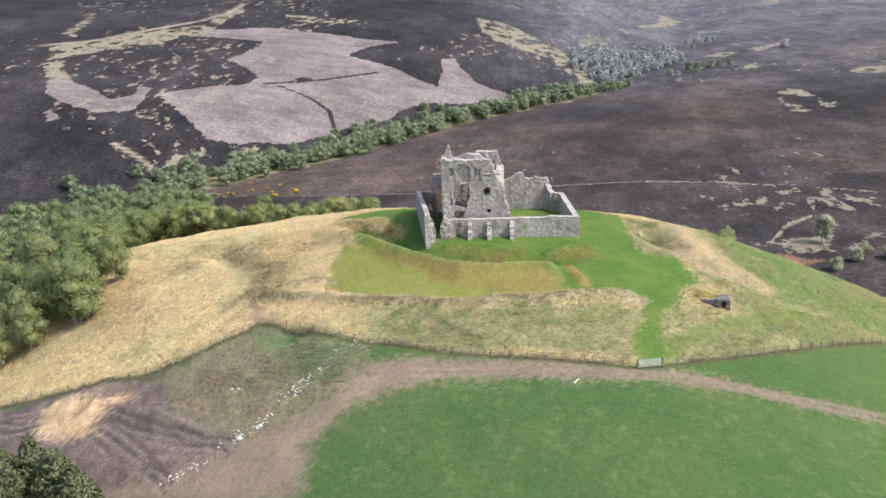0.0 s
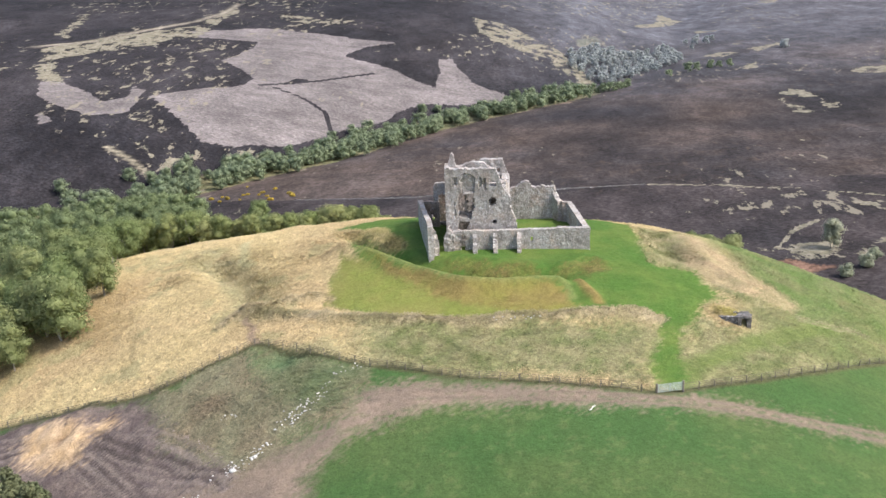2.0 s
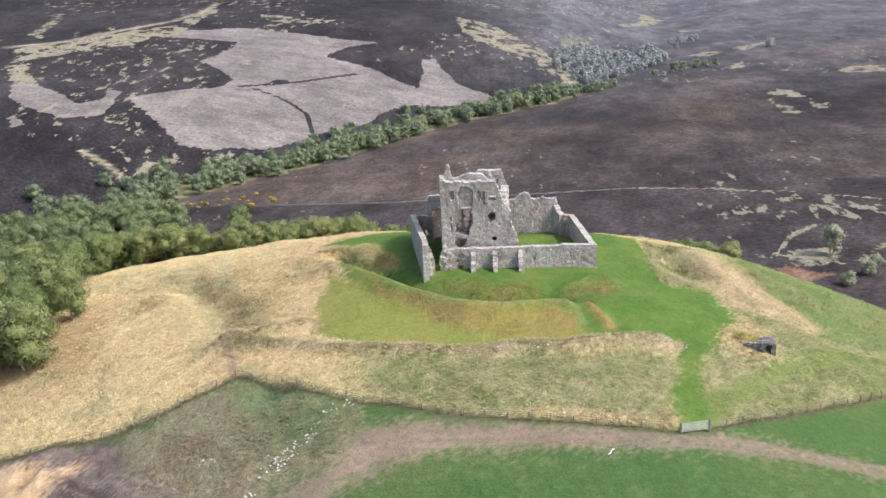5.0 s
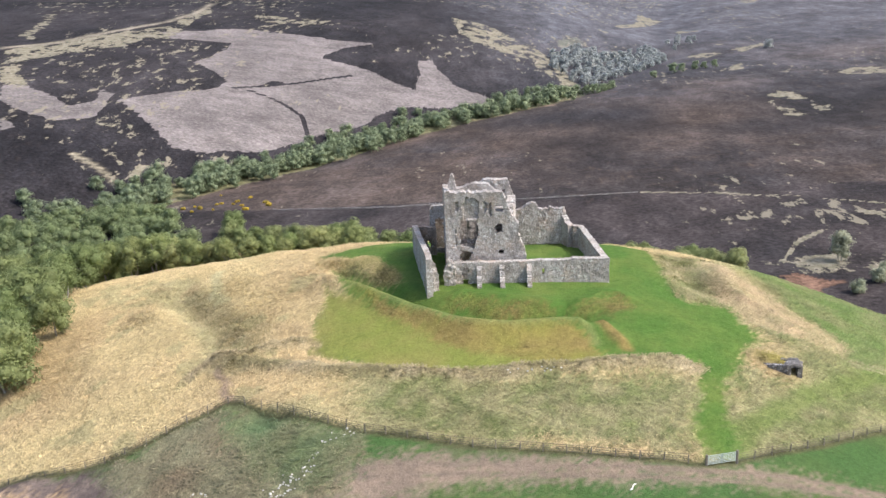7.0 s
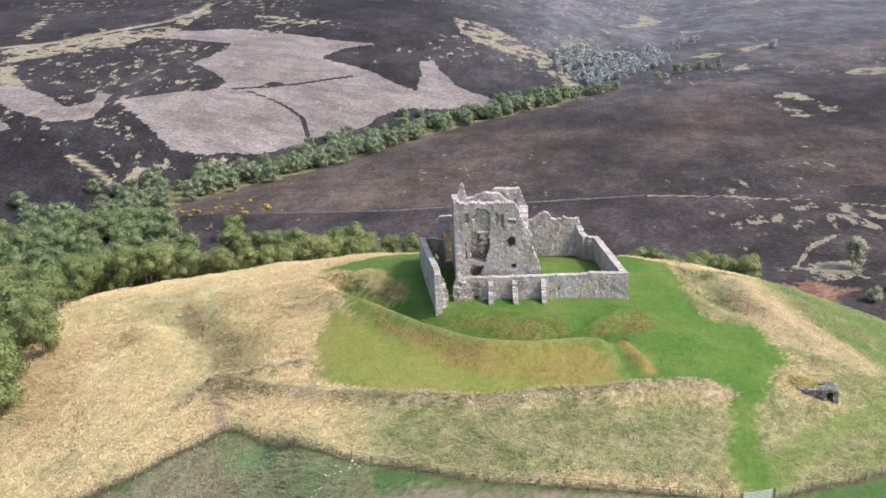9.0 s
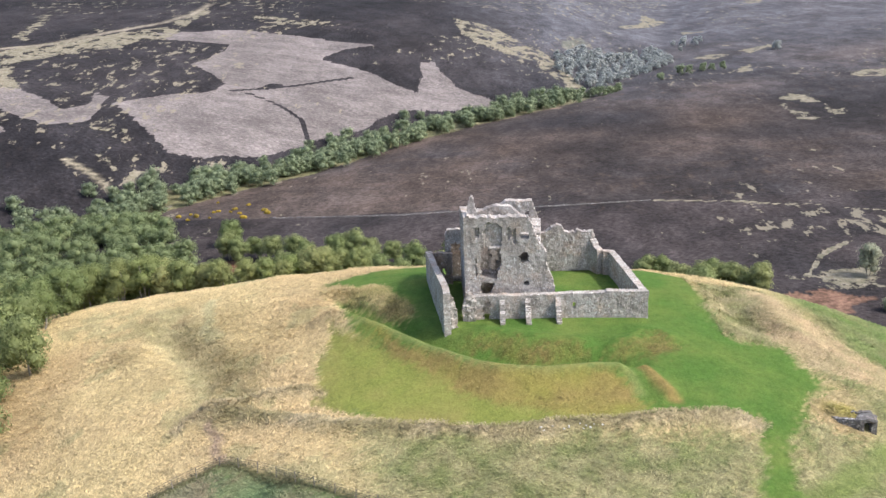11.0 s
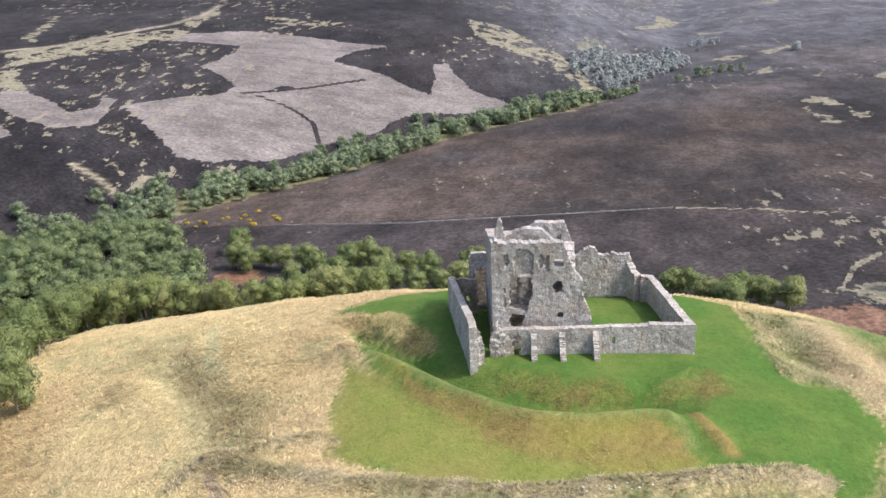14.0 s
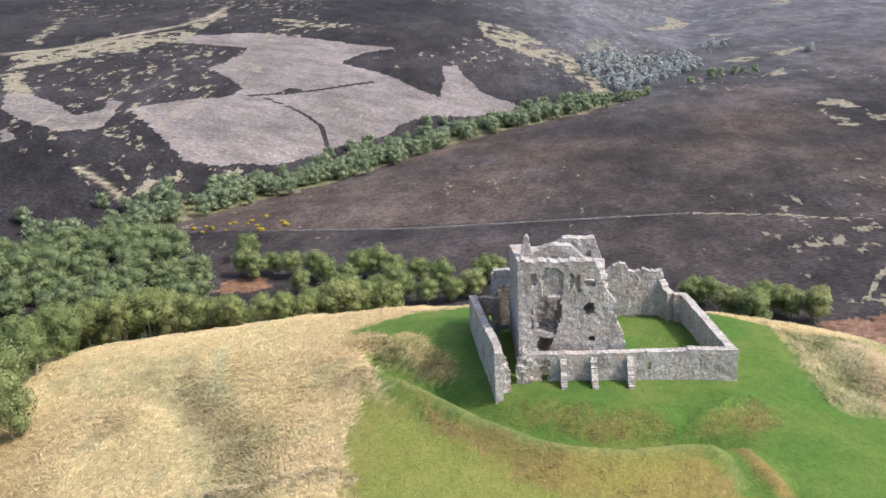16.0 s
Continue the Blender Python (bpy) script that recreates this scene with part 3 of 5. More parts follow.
    for p in (MIX_A, MIX_B):
        paint(zone(p, 1.6, 2.5), (0.165, 0.185, 0.075), 0.7, (0.265, 0.245, 0.13), 2.2, 0.8)
    paint(line(SHEEPWAY, 1.6, 0.4) * 0.6, LAWN2, 0.3, None, 6.0, 0.3)
    for off in (-0.55, 0.55):
        paint(line([(a, b + off) for a, b in CARTWAY], 0.3, 0.2) * 0.7, (0.30, 0.255, 0.165), 0.5)
    paint(np.maximum(zone(LAWN, 0.8), inside(x, y, [(-33, 33), (-33, -6), (9, -6), (9, 22), (0, 30)])), LAWN1, 0.32, LAWN2, 5.0, 0.2)
    paint(zone(LAWN) * (grits(x, y, 2.2, 95) > 0.62) * 0.45, (0.075, 0.14, 0.03), 0.3)
    paint(zone([(-43, 1), (-40, -4), (-30, -13), (-20, -18.5), (-6, -20), (-2, -24), (-10, -27), (-30, -27), (-42, -20)]), (0.175, 0.20, 0.05), 0.3, (0.215, 0.205, 0.065), 5.0, 0.25)
    paint(zone(RUSSET), RUSSETC, 0.35, (0.20, 0.195, 0.05), 5.0, 0.5)
    for p in (SCARP, SCARP_B):
        paint(zone(p, 1.0, 1.3) * 0.9, (0.165, 0.13, 0.05), 0.7, (0.15, 0.165, 0.045), 2.0, 0.8)
    paint(zone(HUMMOCK), TUSSOCK, 0.7, (0.30, 0.26, 0.11), 4.0, 1.4)
    # the rampart's sun-caught crest, lightened in the grass colour
    paint(line(RAMPART[2:], 0.7, 0.3) * 0.5, (0.20, 0.215, 0.085), 0.4)
    paint(line(BANK, 1.1, 0.7), (0.36, 0.30, 0.19), 0.8, (0.22, 0.19, 0.10), 2.5, 1.3)
    paint(line(TERRACE, 1.1, 0.7), (0.42, 0.34, 0.21), 0.8, (0.25, 0.205, 0.11), 2.5, 1.3)
    paint(line(SPUR, 0.8, 0.3), RUSSETC, 0.4)
    paint(line([(-55, -21), (-53, -24), (-52.5, -27), (-51, -28)], 0.5, 0.4), (0.36, 0.27, 0.19), 0.4)
    # the fields below the fence
    field = inside(x, y, FENCE + [(90, 15), (260, 120), (400, -420), (-500, -420), (-300, -10), (-112, -28)])
    paint(field, FIELD1, 0.3, FIELD2, 8.0, 0.12)
    paint(field * np.clip((-36 - x) / 10, 0, 1) * (y < -52), DIRT2, 0.4)
    paint(field * patchy(ROUGH), ROUGHC, 0.75, (0.195, 0.155, 0.10), 4.5, 0.9)
    paint(field * zone([(-52, -29), (-34, -38), (-36, -46), (-44, -44), (-50, -36)], 2.0, 2.0) * 0.8, (0.115, 0.165, 0.075), 0.6, (0.165, 0.18, 0.095), 3.0)
    paint(field * np.exp(-(((x + 46.5) / 3) ** 2 + ((y + 33) / 2.4) ** 2)), (0.11, 0.165, 0.08), 0.4)
    paint(field * np.maximum(patchy(MUD), inside(x, y, [(-94, -31), (-83, -53), (-140, -70), (-140, -28)])), MUDC, 0.55, (0.19, 0.15, 0.13), 2.5, 0.3)
    paint(patchy(TRACK, 0.7) * field, DIRT, 0.3, DIRT2, 4.0, 0.3)
    mid = [(-33, -45), (-26, -45), (-10, -46), (4, -46.2), (13.5, -45.8), (25, -46), (38, -44)]
    for off in (-0.8, 0.8):
        paint(line([(a, b + off) for a, b in mid], 0.35, 0.1), DIRT2, 0.4)
    # wheel ruts that fan out from the sand heap over the mud
    ends = [((-74 + 8 * rnd.random(), -40 - 6 * rnd.random()), (-51 + 3 * rnd.random(), -56.5 - 1.5 * rnd.random())) for _ in range(8)]
    ends += [((-75.5 + 2 * rnd.random(), -43 - 2 * rnd.random()), (-62 + 6 * rnd.random(), -60 - 2 * rnd.random())) for _ in range(5)]
    ends += [((-84 + 4 * rnd.random(), -42 + 3 * rnd.random()), (-93 + 3 * rnd.random(), -38 + 3 * rnd.random())) for _ in range(4)]
    for i, (p0, p2) in enumerate(ends):
        p1 = ((p0[0] + p2[0]) / 2 + rnd.uniform(-3, 2), (p0[1] + p2[1]) / 2 + rnd.uniform(-3, 2))
        way = [((1 - f) ** 2 * p0[0] + 2 * f * (1 - f) * p1[0] + f * f * p2[0], (1 - f) ** 2 * p0[1] + 2 * f * (1 - f) * p1[1] + f * f * p2[1]) for f in np.linspace(0, 1, 9)]
        for off in (0.0, 1.5):
            rut = line([(u + 0.3 * off, v + off) for u, v in way], 0.24, 0.45) * field
            paint(rut * 0.8, (0.225, 0.182, 0.158) if i % 3 else (0.075, 0.06, 0.056), 0.5)
            z = z + 0.05 * rut * (1 if i % 3 else -1)
    paint(inside(x, y, FENCE + [(90, 15), (260, 120), (400, -420), (-36, -420), (-36, -47)]) * (y < -46) * (grits(x, y, 1.3, 97) > 0.68) * 0.3, (0.15, 0.18, 0.075), 0.35)
    paint(field * np.maximum(zone(SAND, 1.2, 1.5), zone(SAND_B, 1.0, 1.5)), SANDC, 0.35, (0.62, 0.46, 0.30), 2.0, 0.3)
    paint(np.exp(-(((x + 77.3) / 1.1) ** 2 + ((y + 39.6) / 1.3) ** 2)) * 0.9, (0.20, 0.125, 0.07), 0.6)
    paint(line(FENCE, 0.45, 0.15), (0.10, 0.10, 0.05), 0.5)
    paint(zone([(11, 20), (22, 20), (20.5, 2), (22.5, -6), (25, -13), (28, -17), (19, -14), (18, -6), (10, -4.5), (9.3, 8)]), (0.34, 0.30, 0.17), 0.75, (0.19, 0.20, 0.085), 2.5, 1.3)
    paint(zone([(17.5, 18), (22, 18), (26.5, 1), (32, -10), (31, -15), (24, -13), (17.5, -9.5), (15.5, -4)]) * 0.85, (0.44, 0.33, 0.205), 0.6, (0.36, 0.3, 0.17), 3.0, 0.9)
    paint(np.clip(1.6 - np.hypot((x - 18.6) / 1.6, y + 20.8 + 0.35 * (x - 18.9)) / 1.3, 0, 1), (0.26, 0.225, 0.075), 0.5)
    # tussocks and hummocks
    rise = np.maximum(tall, zone(MUD) + zone(SAND))
    lump = (grits(x, y, 1.4, 71) - 0.5) * 0.32 + (grits(x, y, 5.5, 75) - 0.5) * 0.9
    z = z + np.where(near, rise * lump, 0.6 * (grits(x, y, 12, 77) - 0.5) * (y > 100))
    z = z - 1.7 * np.exp(-(((x + 46.5) / 3.2) ** 2 + ((y + 33) / 2.6) ** 2)) + 1.4 * np.exp(-(((x + 78) / 4) ** 2 + ((y + 38) / 4) ** 2)) * (1 - 0.8 * np.exp(-(((x + 77) / 1.4) ** 2 + ((y + 39) / 1.6) ** 2)))
    z = z + 1.15 * np.exp(-(((x - 18.9) / 2.6) ** 2 + ((y + 20.4 + 0.35 * (x - 18.9)) / 1.5) ** 2))
    n, m = len(xs), len(ys)
    idx = np.arange(n * m).reshape(m, n)
    quads = np.stack([idx[:-1, :-1], idx[:-1, 1:], idx[1:, 1:], idx[1:, :-1]], -1).reshape(-1, 4)
    me = bpy.data.meshes.new("ground")
    me.vertices.add(n * m)
    me.vertices.foreach_set("co", np.stack([x, y, z], -1).ravel())
    me.loops.add(quads.size)
    me.loops.foreach_set("vertex_index", quads.ravel())
    me.polygons.add(len(quads))
    me.polygons.foreach_set("loop_start", np.arange(0, quads.size, 4))
    me.update(calc_edges=True)
    me.shade_smooth()
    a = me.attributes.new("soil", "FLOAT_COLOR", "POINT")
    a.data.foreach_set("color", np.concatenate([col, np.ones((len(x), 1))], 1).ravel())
    for name, layer in (("grain", grain), ("moor", heath), ("cut", mown), ("pale", pale), ("fleck", fleck), ("rusty", rusty)):
        me.attributes.new(name, "FLOAT", "POINT").data.foreach_set("value", np.asarray(layer, float))
    me.materials.append(M_GROUND)
    tagged(new("ground", me), "grassy knoll, heather moor and green fields", "ground", kind="structure")
    return xs, ys, z.reshape(m, n), tall.reshape(m, n), col.reshape(m, n, 3)


GRID = make_ground()


def make_tufts():
    """Dry bent grass over the knoll: each tuft a pair of folded blades that lean the way the wind laid them."""
    xs, ys, z, tall, col = GRID
    g = np.random.default_rng(12)
    count = 300000
    px, py = g.uniform(-112, 60, count), g.uniform(-63, 44, count)
    i, j = np.searchsorted(xs, px) - 1, np.searchsorted(ys, py) - 1
    f, h = (px - xs[i]) / (xs[i + 1] - xs[i]), (py - ys[j]) / (ys[j + 1] - ys[j])
    pick = lambda a: a[j, i] * (1 - f) * (1 - h) + a[j, i + 1] * f * (1 - h) + a[j + 1, i] * (1 - f) * h + a[j + 1, i + 1] * f * h
    grown = pick(tall)
    keep = g.uniform(0, 1, count) < np.clip(grown - 0.35, 0, 1) * 1.1
    pz, (px, py, grown) = pick(z)[keep], (a[keep] for a in (px, py, grown))
    shade = col[j[keep], i[keep]]
    n = len(px)
    lie = 6.3 * grits(px, py, 9, 83) + g.normal(0, 0.7, n) - 1.2
    verts, norms, tints = [], [], []
    for _ in range(2):
        q = lie + g.normal(0, 0.5, n)
        long, high, wide = g.uniform(0.4, 0.9, n), g.uniform(0.08, 0.26, n) * np.clip(grown, 0.7, 1.4), g.uniform(0.025, 0.06, n)
        ux, uy = np.cos(q), np.sin(q)
        bx, by = px + g.normal(0, 0.12, n), py + g.normal(0, 0.12, n)
        at = lambda s, w, up: np.stack([bx + ux * long * s - uy * wide * w, by + uy * long * s + ux * wide * w, pz + up * high], -1)
        verts.append(np.stack([at(0, 0, -0.3), at(0.55, -1, 0.9), at(1, 0, 0.7), at(0.5, 1, 1.0)], 1))
        up = np.stack([-ux * 0.2 + g.normal(0, 0.25, n), -uy * 0.2 + g.normal(0, 0.25, n), np.ones(n)], -1)
        norms.append(np.repeat((up / np.linalg.norm(up, axis=1)[:, None])[:, None], 4, 1))
        tints.append(np.repeat((shade * g.uniform(0.85, 1.35, n)[:, None])[:, None], 4, 1))
    v, w, c = (np.concatenate(a).reshape(-1, 3) for a in (verts, norms, tints))
    me = bpy.data.meshes.new("dry_grass")
    me.vertices.add(len(v))
    me.vertices.foreach_set("co", v.ravel())
    me.loops.add(len(v))
    me.loops.foreach_set("vertex_index", np.arange(len(v)))
    me.polygons.add(len(v) // 4)
    me.polygons.foreach_set("loop_start", np.arange(0, len(v), 4))
    me.update(calc_edges=True)
    me.shade_smooth()
    me.normals_split_custom_set_from_vertices(w.tolist())
    me.attributes.new("soil", "FLOAT_COLOR", "POINT").data.foreach_set("color", np.concatenate([c, np.ones((len(c), 1))], 1).ravel())
    me.materials.append(M_BLADE)
    tagged(new("dry_grass", me), "bent tufts of straw-coloured dry grass on the knoll", "grass", kind="stuff")


make_tufts()


# ---- the ruin ----
def part(name, me, material, parent=None, label=""):
    """One mesh object under a thing or under a part."""
    me.materials.clear()
    me.materials.append(material)
    ob = new(name, me)
    ob.parent = parent
    return tagged(ob, label) if label else ob


def rubble_wall(name, path, top, thick, base=-0.9, holes=(), dents=(), cell=0.28, rough=0.06, ragged=0.28, batter=0.0):
    """A wall of rubble along a path in plan (its outer face on the right hand of the path), with a ragged top.
    top: (length along the path, height); holes: outlines in (length, height); dents: outlines and a depth."""
    legs = [math.dist(a, b) for a, b in zip(path, path[1:])]
    at, marks = [], [0.0]
    for leg in legs:
        n = max(2, round(leg / cell))
        at += [marks[-1] + leg * i / n for i in range(n)]
        marks.append(marks[-1] + leg)
    at.append(marks[-1])
    at = np.array(at)
    P = np.array(path, float)
    px, py = np.interp(at, marks, P[:, 0]), np.interp(at, marks, P[:, 1])
    dirs = [Vector((b[0] - a[0], b[1] - a[1])).normalized() for a, b in zip(path, path[1:])]
    nx, ny = np.zeros(len(at)), np.zeros(len(at))
    for i, s in enumerate(at):
        k = min(max(int(np.searchsorted(marks, s, "right")) - 1, 0), len(dirs) - 1)
        d = dirs[k]
        v = Vector((-d.y, d.x))
        if k and abs(s - marks[k]) < 1e-6:
            e = Vector((-dirs[k - 1].y, dirs[k - 1].x))
            v = (v + e) / (1 + v.dot(e))
        nx[i], ny[i] = v
    t = np.interp(at, [a for a, _ in top], [b for _, b in top])
    t = t + np.array([ragged * (noise.noise((px[i] * 0.9, py[i] * 0.9, 3)) + 0.7 * noise.noise((px[i] * 2.7, py[i] * 2.7, 9))) for i in range(len(at))])
    zs = np.arange(base, t.max() + cell, cell)
    ns, nz = len(at), len(zs)
    sc, zc = np.meshgrid((at[:-1] + at[1:]) / 2, zs[:-1] + cell / 2, indexing="ij")
    low = np.minimum(t[:-1], t[1:])[:, None]
    keep = zs[None, :-1] < low - 0.55 * cell
    waver = np.array([[noise.noise((s * 1.6, z * 1.6, path[0][1])) for z in zs] for s in at]) * 0.28
    for h in holes:
        keep &= ~inside(sc + waver[:-1, :-1], zc + waver[1:, 1:], h)
    sv, zv = np.meshgrid(at, zs, indexing="ij")
    dent = np.zeros(sv.shape)
    for h, depth in dents:
        dent = np.where(inside(sv + waver, zv - waver, h), depth * (1 + waver), dent)
    verts, faces, seen = [], [], {}

    def vert(i, j, k):
        key = (i, j, k)
        if key not in seen:
            z = t[i] if zs[j] > t[i] - 1.05 * cell else zs[j]
            off = thick * k + (dent[i, j] if k == 0 else 0) + (batter * (t[i] - z) * (-1 if k == 0 else 0))
            x, y = px[i] + nx[i] * off, py[i] + ny[i] * off
            w = noise.noise_vector((x * 1.3, y * 1.3, z * 1.3)) * rough + noise.noise_vector((x * 3.1 + 7, y * 3.1, z * 3.1)) * rough * 0.8
            verts.append((x + w.x, y + w.y, z + w.z * 0.7))
            seen[key] = len(verts) - 1
        return seen[key]

    def solid(i, j):
        return 0 <= i < ns - 1 and 0 <= j < nz - 1 and keep[i, j]

    for i in range(ns - 1):
        for j in range(nz - 1):
            if not keep[i, j]:
                continue
            a, b, c, d = (i, j), (i + 1, j), (i + 1, j + 1), (i, j + 1)
            faces.append([vert(*q, 0) for q in (a, b, c, d)])
            faces.append([vert(*q, 1) for q in (d, c, b, a)])
            for other, p, q in (((i, j - 1), b, a), ((i + 1, j), c, b), ((i, j + 1), d, c), ((i - 1, j), a, d)):
                if not solid(*other):
                    m0, m1 = vert(*p, 0), vert(*q, 0)
                    faces.append([vert(*q, 1), vert(*p, 1), m0, m1])
    me = bpy.data.meshes.new(name)
    me.from_pydata(verts, [], faces)
    bm = bmesh.new()
    bm.from_mesh(me)
    bmesh.ops.recalc_face_normals(bm, faces=bm.faces)
    bm.to_mesh(me)
    bm.free()
    return me


def box(s0, z0, s1, z1):
    return [(s0, z0), (s1, z0), (s1, z1), (s0, z1)]


def round_hole(s, z, rs, rz):
    return [(s + rs * math.cos(a), z + rz * math.sin(a)) for a in np.linspace(0, 2 * math.pi, 9)[:-1]]


def build_keep():
    keep = tagged(new("castle_keep"), "roofless grey rubble tower ruin with gaping window holes", "castle")
    keep.location = (-19, 8, 0)
    bpy.context.view_layer.update()
    inv = Matrix.Translation((19, -8, 0))

    def add(name, me, label=""):
        me.transform(inv)
        return part(name, me, M_STONE, keep, label)

    X0 = -24.5
    f = lambda x: x - X0
    front = rubble_wall("front_wall", [(X0, 2.0), (-12.1, 2.0)],
        [(0, 13.8), (f(-15.9), 13.7), (f(-15.3), 12.5), (f(-14.5), 10.3), (f(-13.4), 8.7), (f(-13.2), 6.3), (f(-12.5), 4.9), (f(-12.15), 3.0), (f(-12.1), 2.0)],
        1.5, cell=0.19,
        holes=[[(f(-22.3), 9.5), (f(-19.6), 9.3), (f(-19.6), 7.1), (f(-20.3), 4.9), (f(-21.2), 2.7), (f(-22.4), 2.5)],
               round_hole(f(-16.35), 11.2, 0.75, 0.5), round_hole(f(-16.4), 8.1, 0.7, 0.8), round_hole(f(-16.1), 4.4, 0.4, 0.5)],
        dents=[([(f(-21.8), 9.6), (f(-19.5), 9.6), (f(-19.5), 12.2), (f(-20.2), 12.9), (f(-21.2), 12.9), (f(-21.8), 12.2)], 0.4),
               (box(f(-23.3), 10.9, f(-22.4), 12.4), 0.5), (round_hole(f(-18.5), 11.3, 0.3, 0.9), 0.35), (round_hole(f(-17.75), 11.1, 0.3, 1.1), 0.5),
               (box(f(-23.7), 5.2, f(-22.9), 8.0), 0.3)])
    add("front_wall", front)
    add("left_wall", rubble_wall("left_wall", [(-25.2, 14.5), (X0, 2.0)], [(0, 12.0), (5, 12.8), (9, 13.4), (12.6, 13.7)], 1.5, cell=0.24, holes=[box(11.2, 3.0, 11.9, 4.6)]))
    add("cross_wall", rubble_wall("cross_wall", [(-23.4, 10.0), (-16.1, 10.0)], [(0, 12.4), (1.6, 12.5), (2.4, 13.0), (3.4, 13.25), (5.6, 13.0), (6.5, 12.2), (7.3, 11.2)], 1.3, cell=0.2, ragged=0.15,
        holes=[[(2.7, 11.3), (5.3, 11.3), (5.2, 12.1), (4.6, 12.55), (3.4, 12.55), (2.8, 12.1)]]))
    add("back_wall", rubble_wall("back_wall", [(-25.2, 14.2), (-13.7, 14.2)], [(0, 11.0), (3, 11.4), (5, 11.7), (6.3, 12.3), (6.6, 12.75), (10.7, 12.65), (11.0, 11.6), (11.5, 10.2)], 1.3, cell=0.22, ragged=0.12,
        holes=[round_hole(9.8, 10.7, 0.4, 0.5)]))
    add("right_wall", rubble_wall("right_wall", [(-14.2, 3.6), (-13.4, 14.2)], [(0, 10.0), (2, 11.0), (5, 9.6), (8, 9.2), (10.6, 10.4)], 1.3))
    add("inner_wall", rubble_wall("inner_wall", [(-21.3, 4.5), (-14.8, 4.5)], [(0, 10.8), (6.5, 10.5)], 1.0, holes=[box(-0.2, -0.9, 1.3, 4.7), box(0.35, 5.5, 1.25, 8.7)]))
    bm = bmesh.new()
    bmesh.ops.create_grid(bm, x_segments=12, y_segments=10, size=1)
    for v in bm.verts:
        v.co = Vector((-21.35 + v.co.x * 1.35, 4.1 + v.co.y * 2.0, 5.4 - 0.25 * (v.co.x + 1) + 0.08 * noise.noise(v.co * 5)))
    bmesh.ops.solidify(bm, geom=bm.faces[:], thickness=0.6)
    me = bpy.data.meshes.new("vault_floor")
    bm.to_mesh(me)
    add("vault_floor", me, "broken stone floor over a vault")
    # slab added above the big opening to keep daylight out of it
    bm = bmesh.new()
    bmesh.ops.create_grid(bm, x_segments=12, y_segments=10, size=1)
    for v in bm.verts:
        v.co = Vector((-21.0 + v.co.x * 2.2, 4.9 + v.co.y * 1.5, 10.3 - 0.5 * v.co.x ** 2 + 0.1 * noise.noise(v.co * 4)))
    bmesh.ops.solidify(bm, geom=bm.faces[:], thickness=0.7)
    me = bpy.data.meshes.new("shade_slab")
    bm.to_mesh(me)
    add("shade_slab", me, "stone slab added over the opening to darken the inside")
    add("chimney_stump", rubble_wall("chimney_stump", [(-24.0, 5.2), (-22.6, 5.2)], [(0, 14.4), (0.25, 15.5), (0.55, 15.9), (0.9, 15.7), (1.1, 14.6), (1.4, 13.6)], 1.1, base=12.6, cell=0.16, ragged=0.05), "weathered stone chimney stump")
    return keep


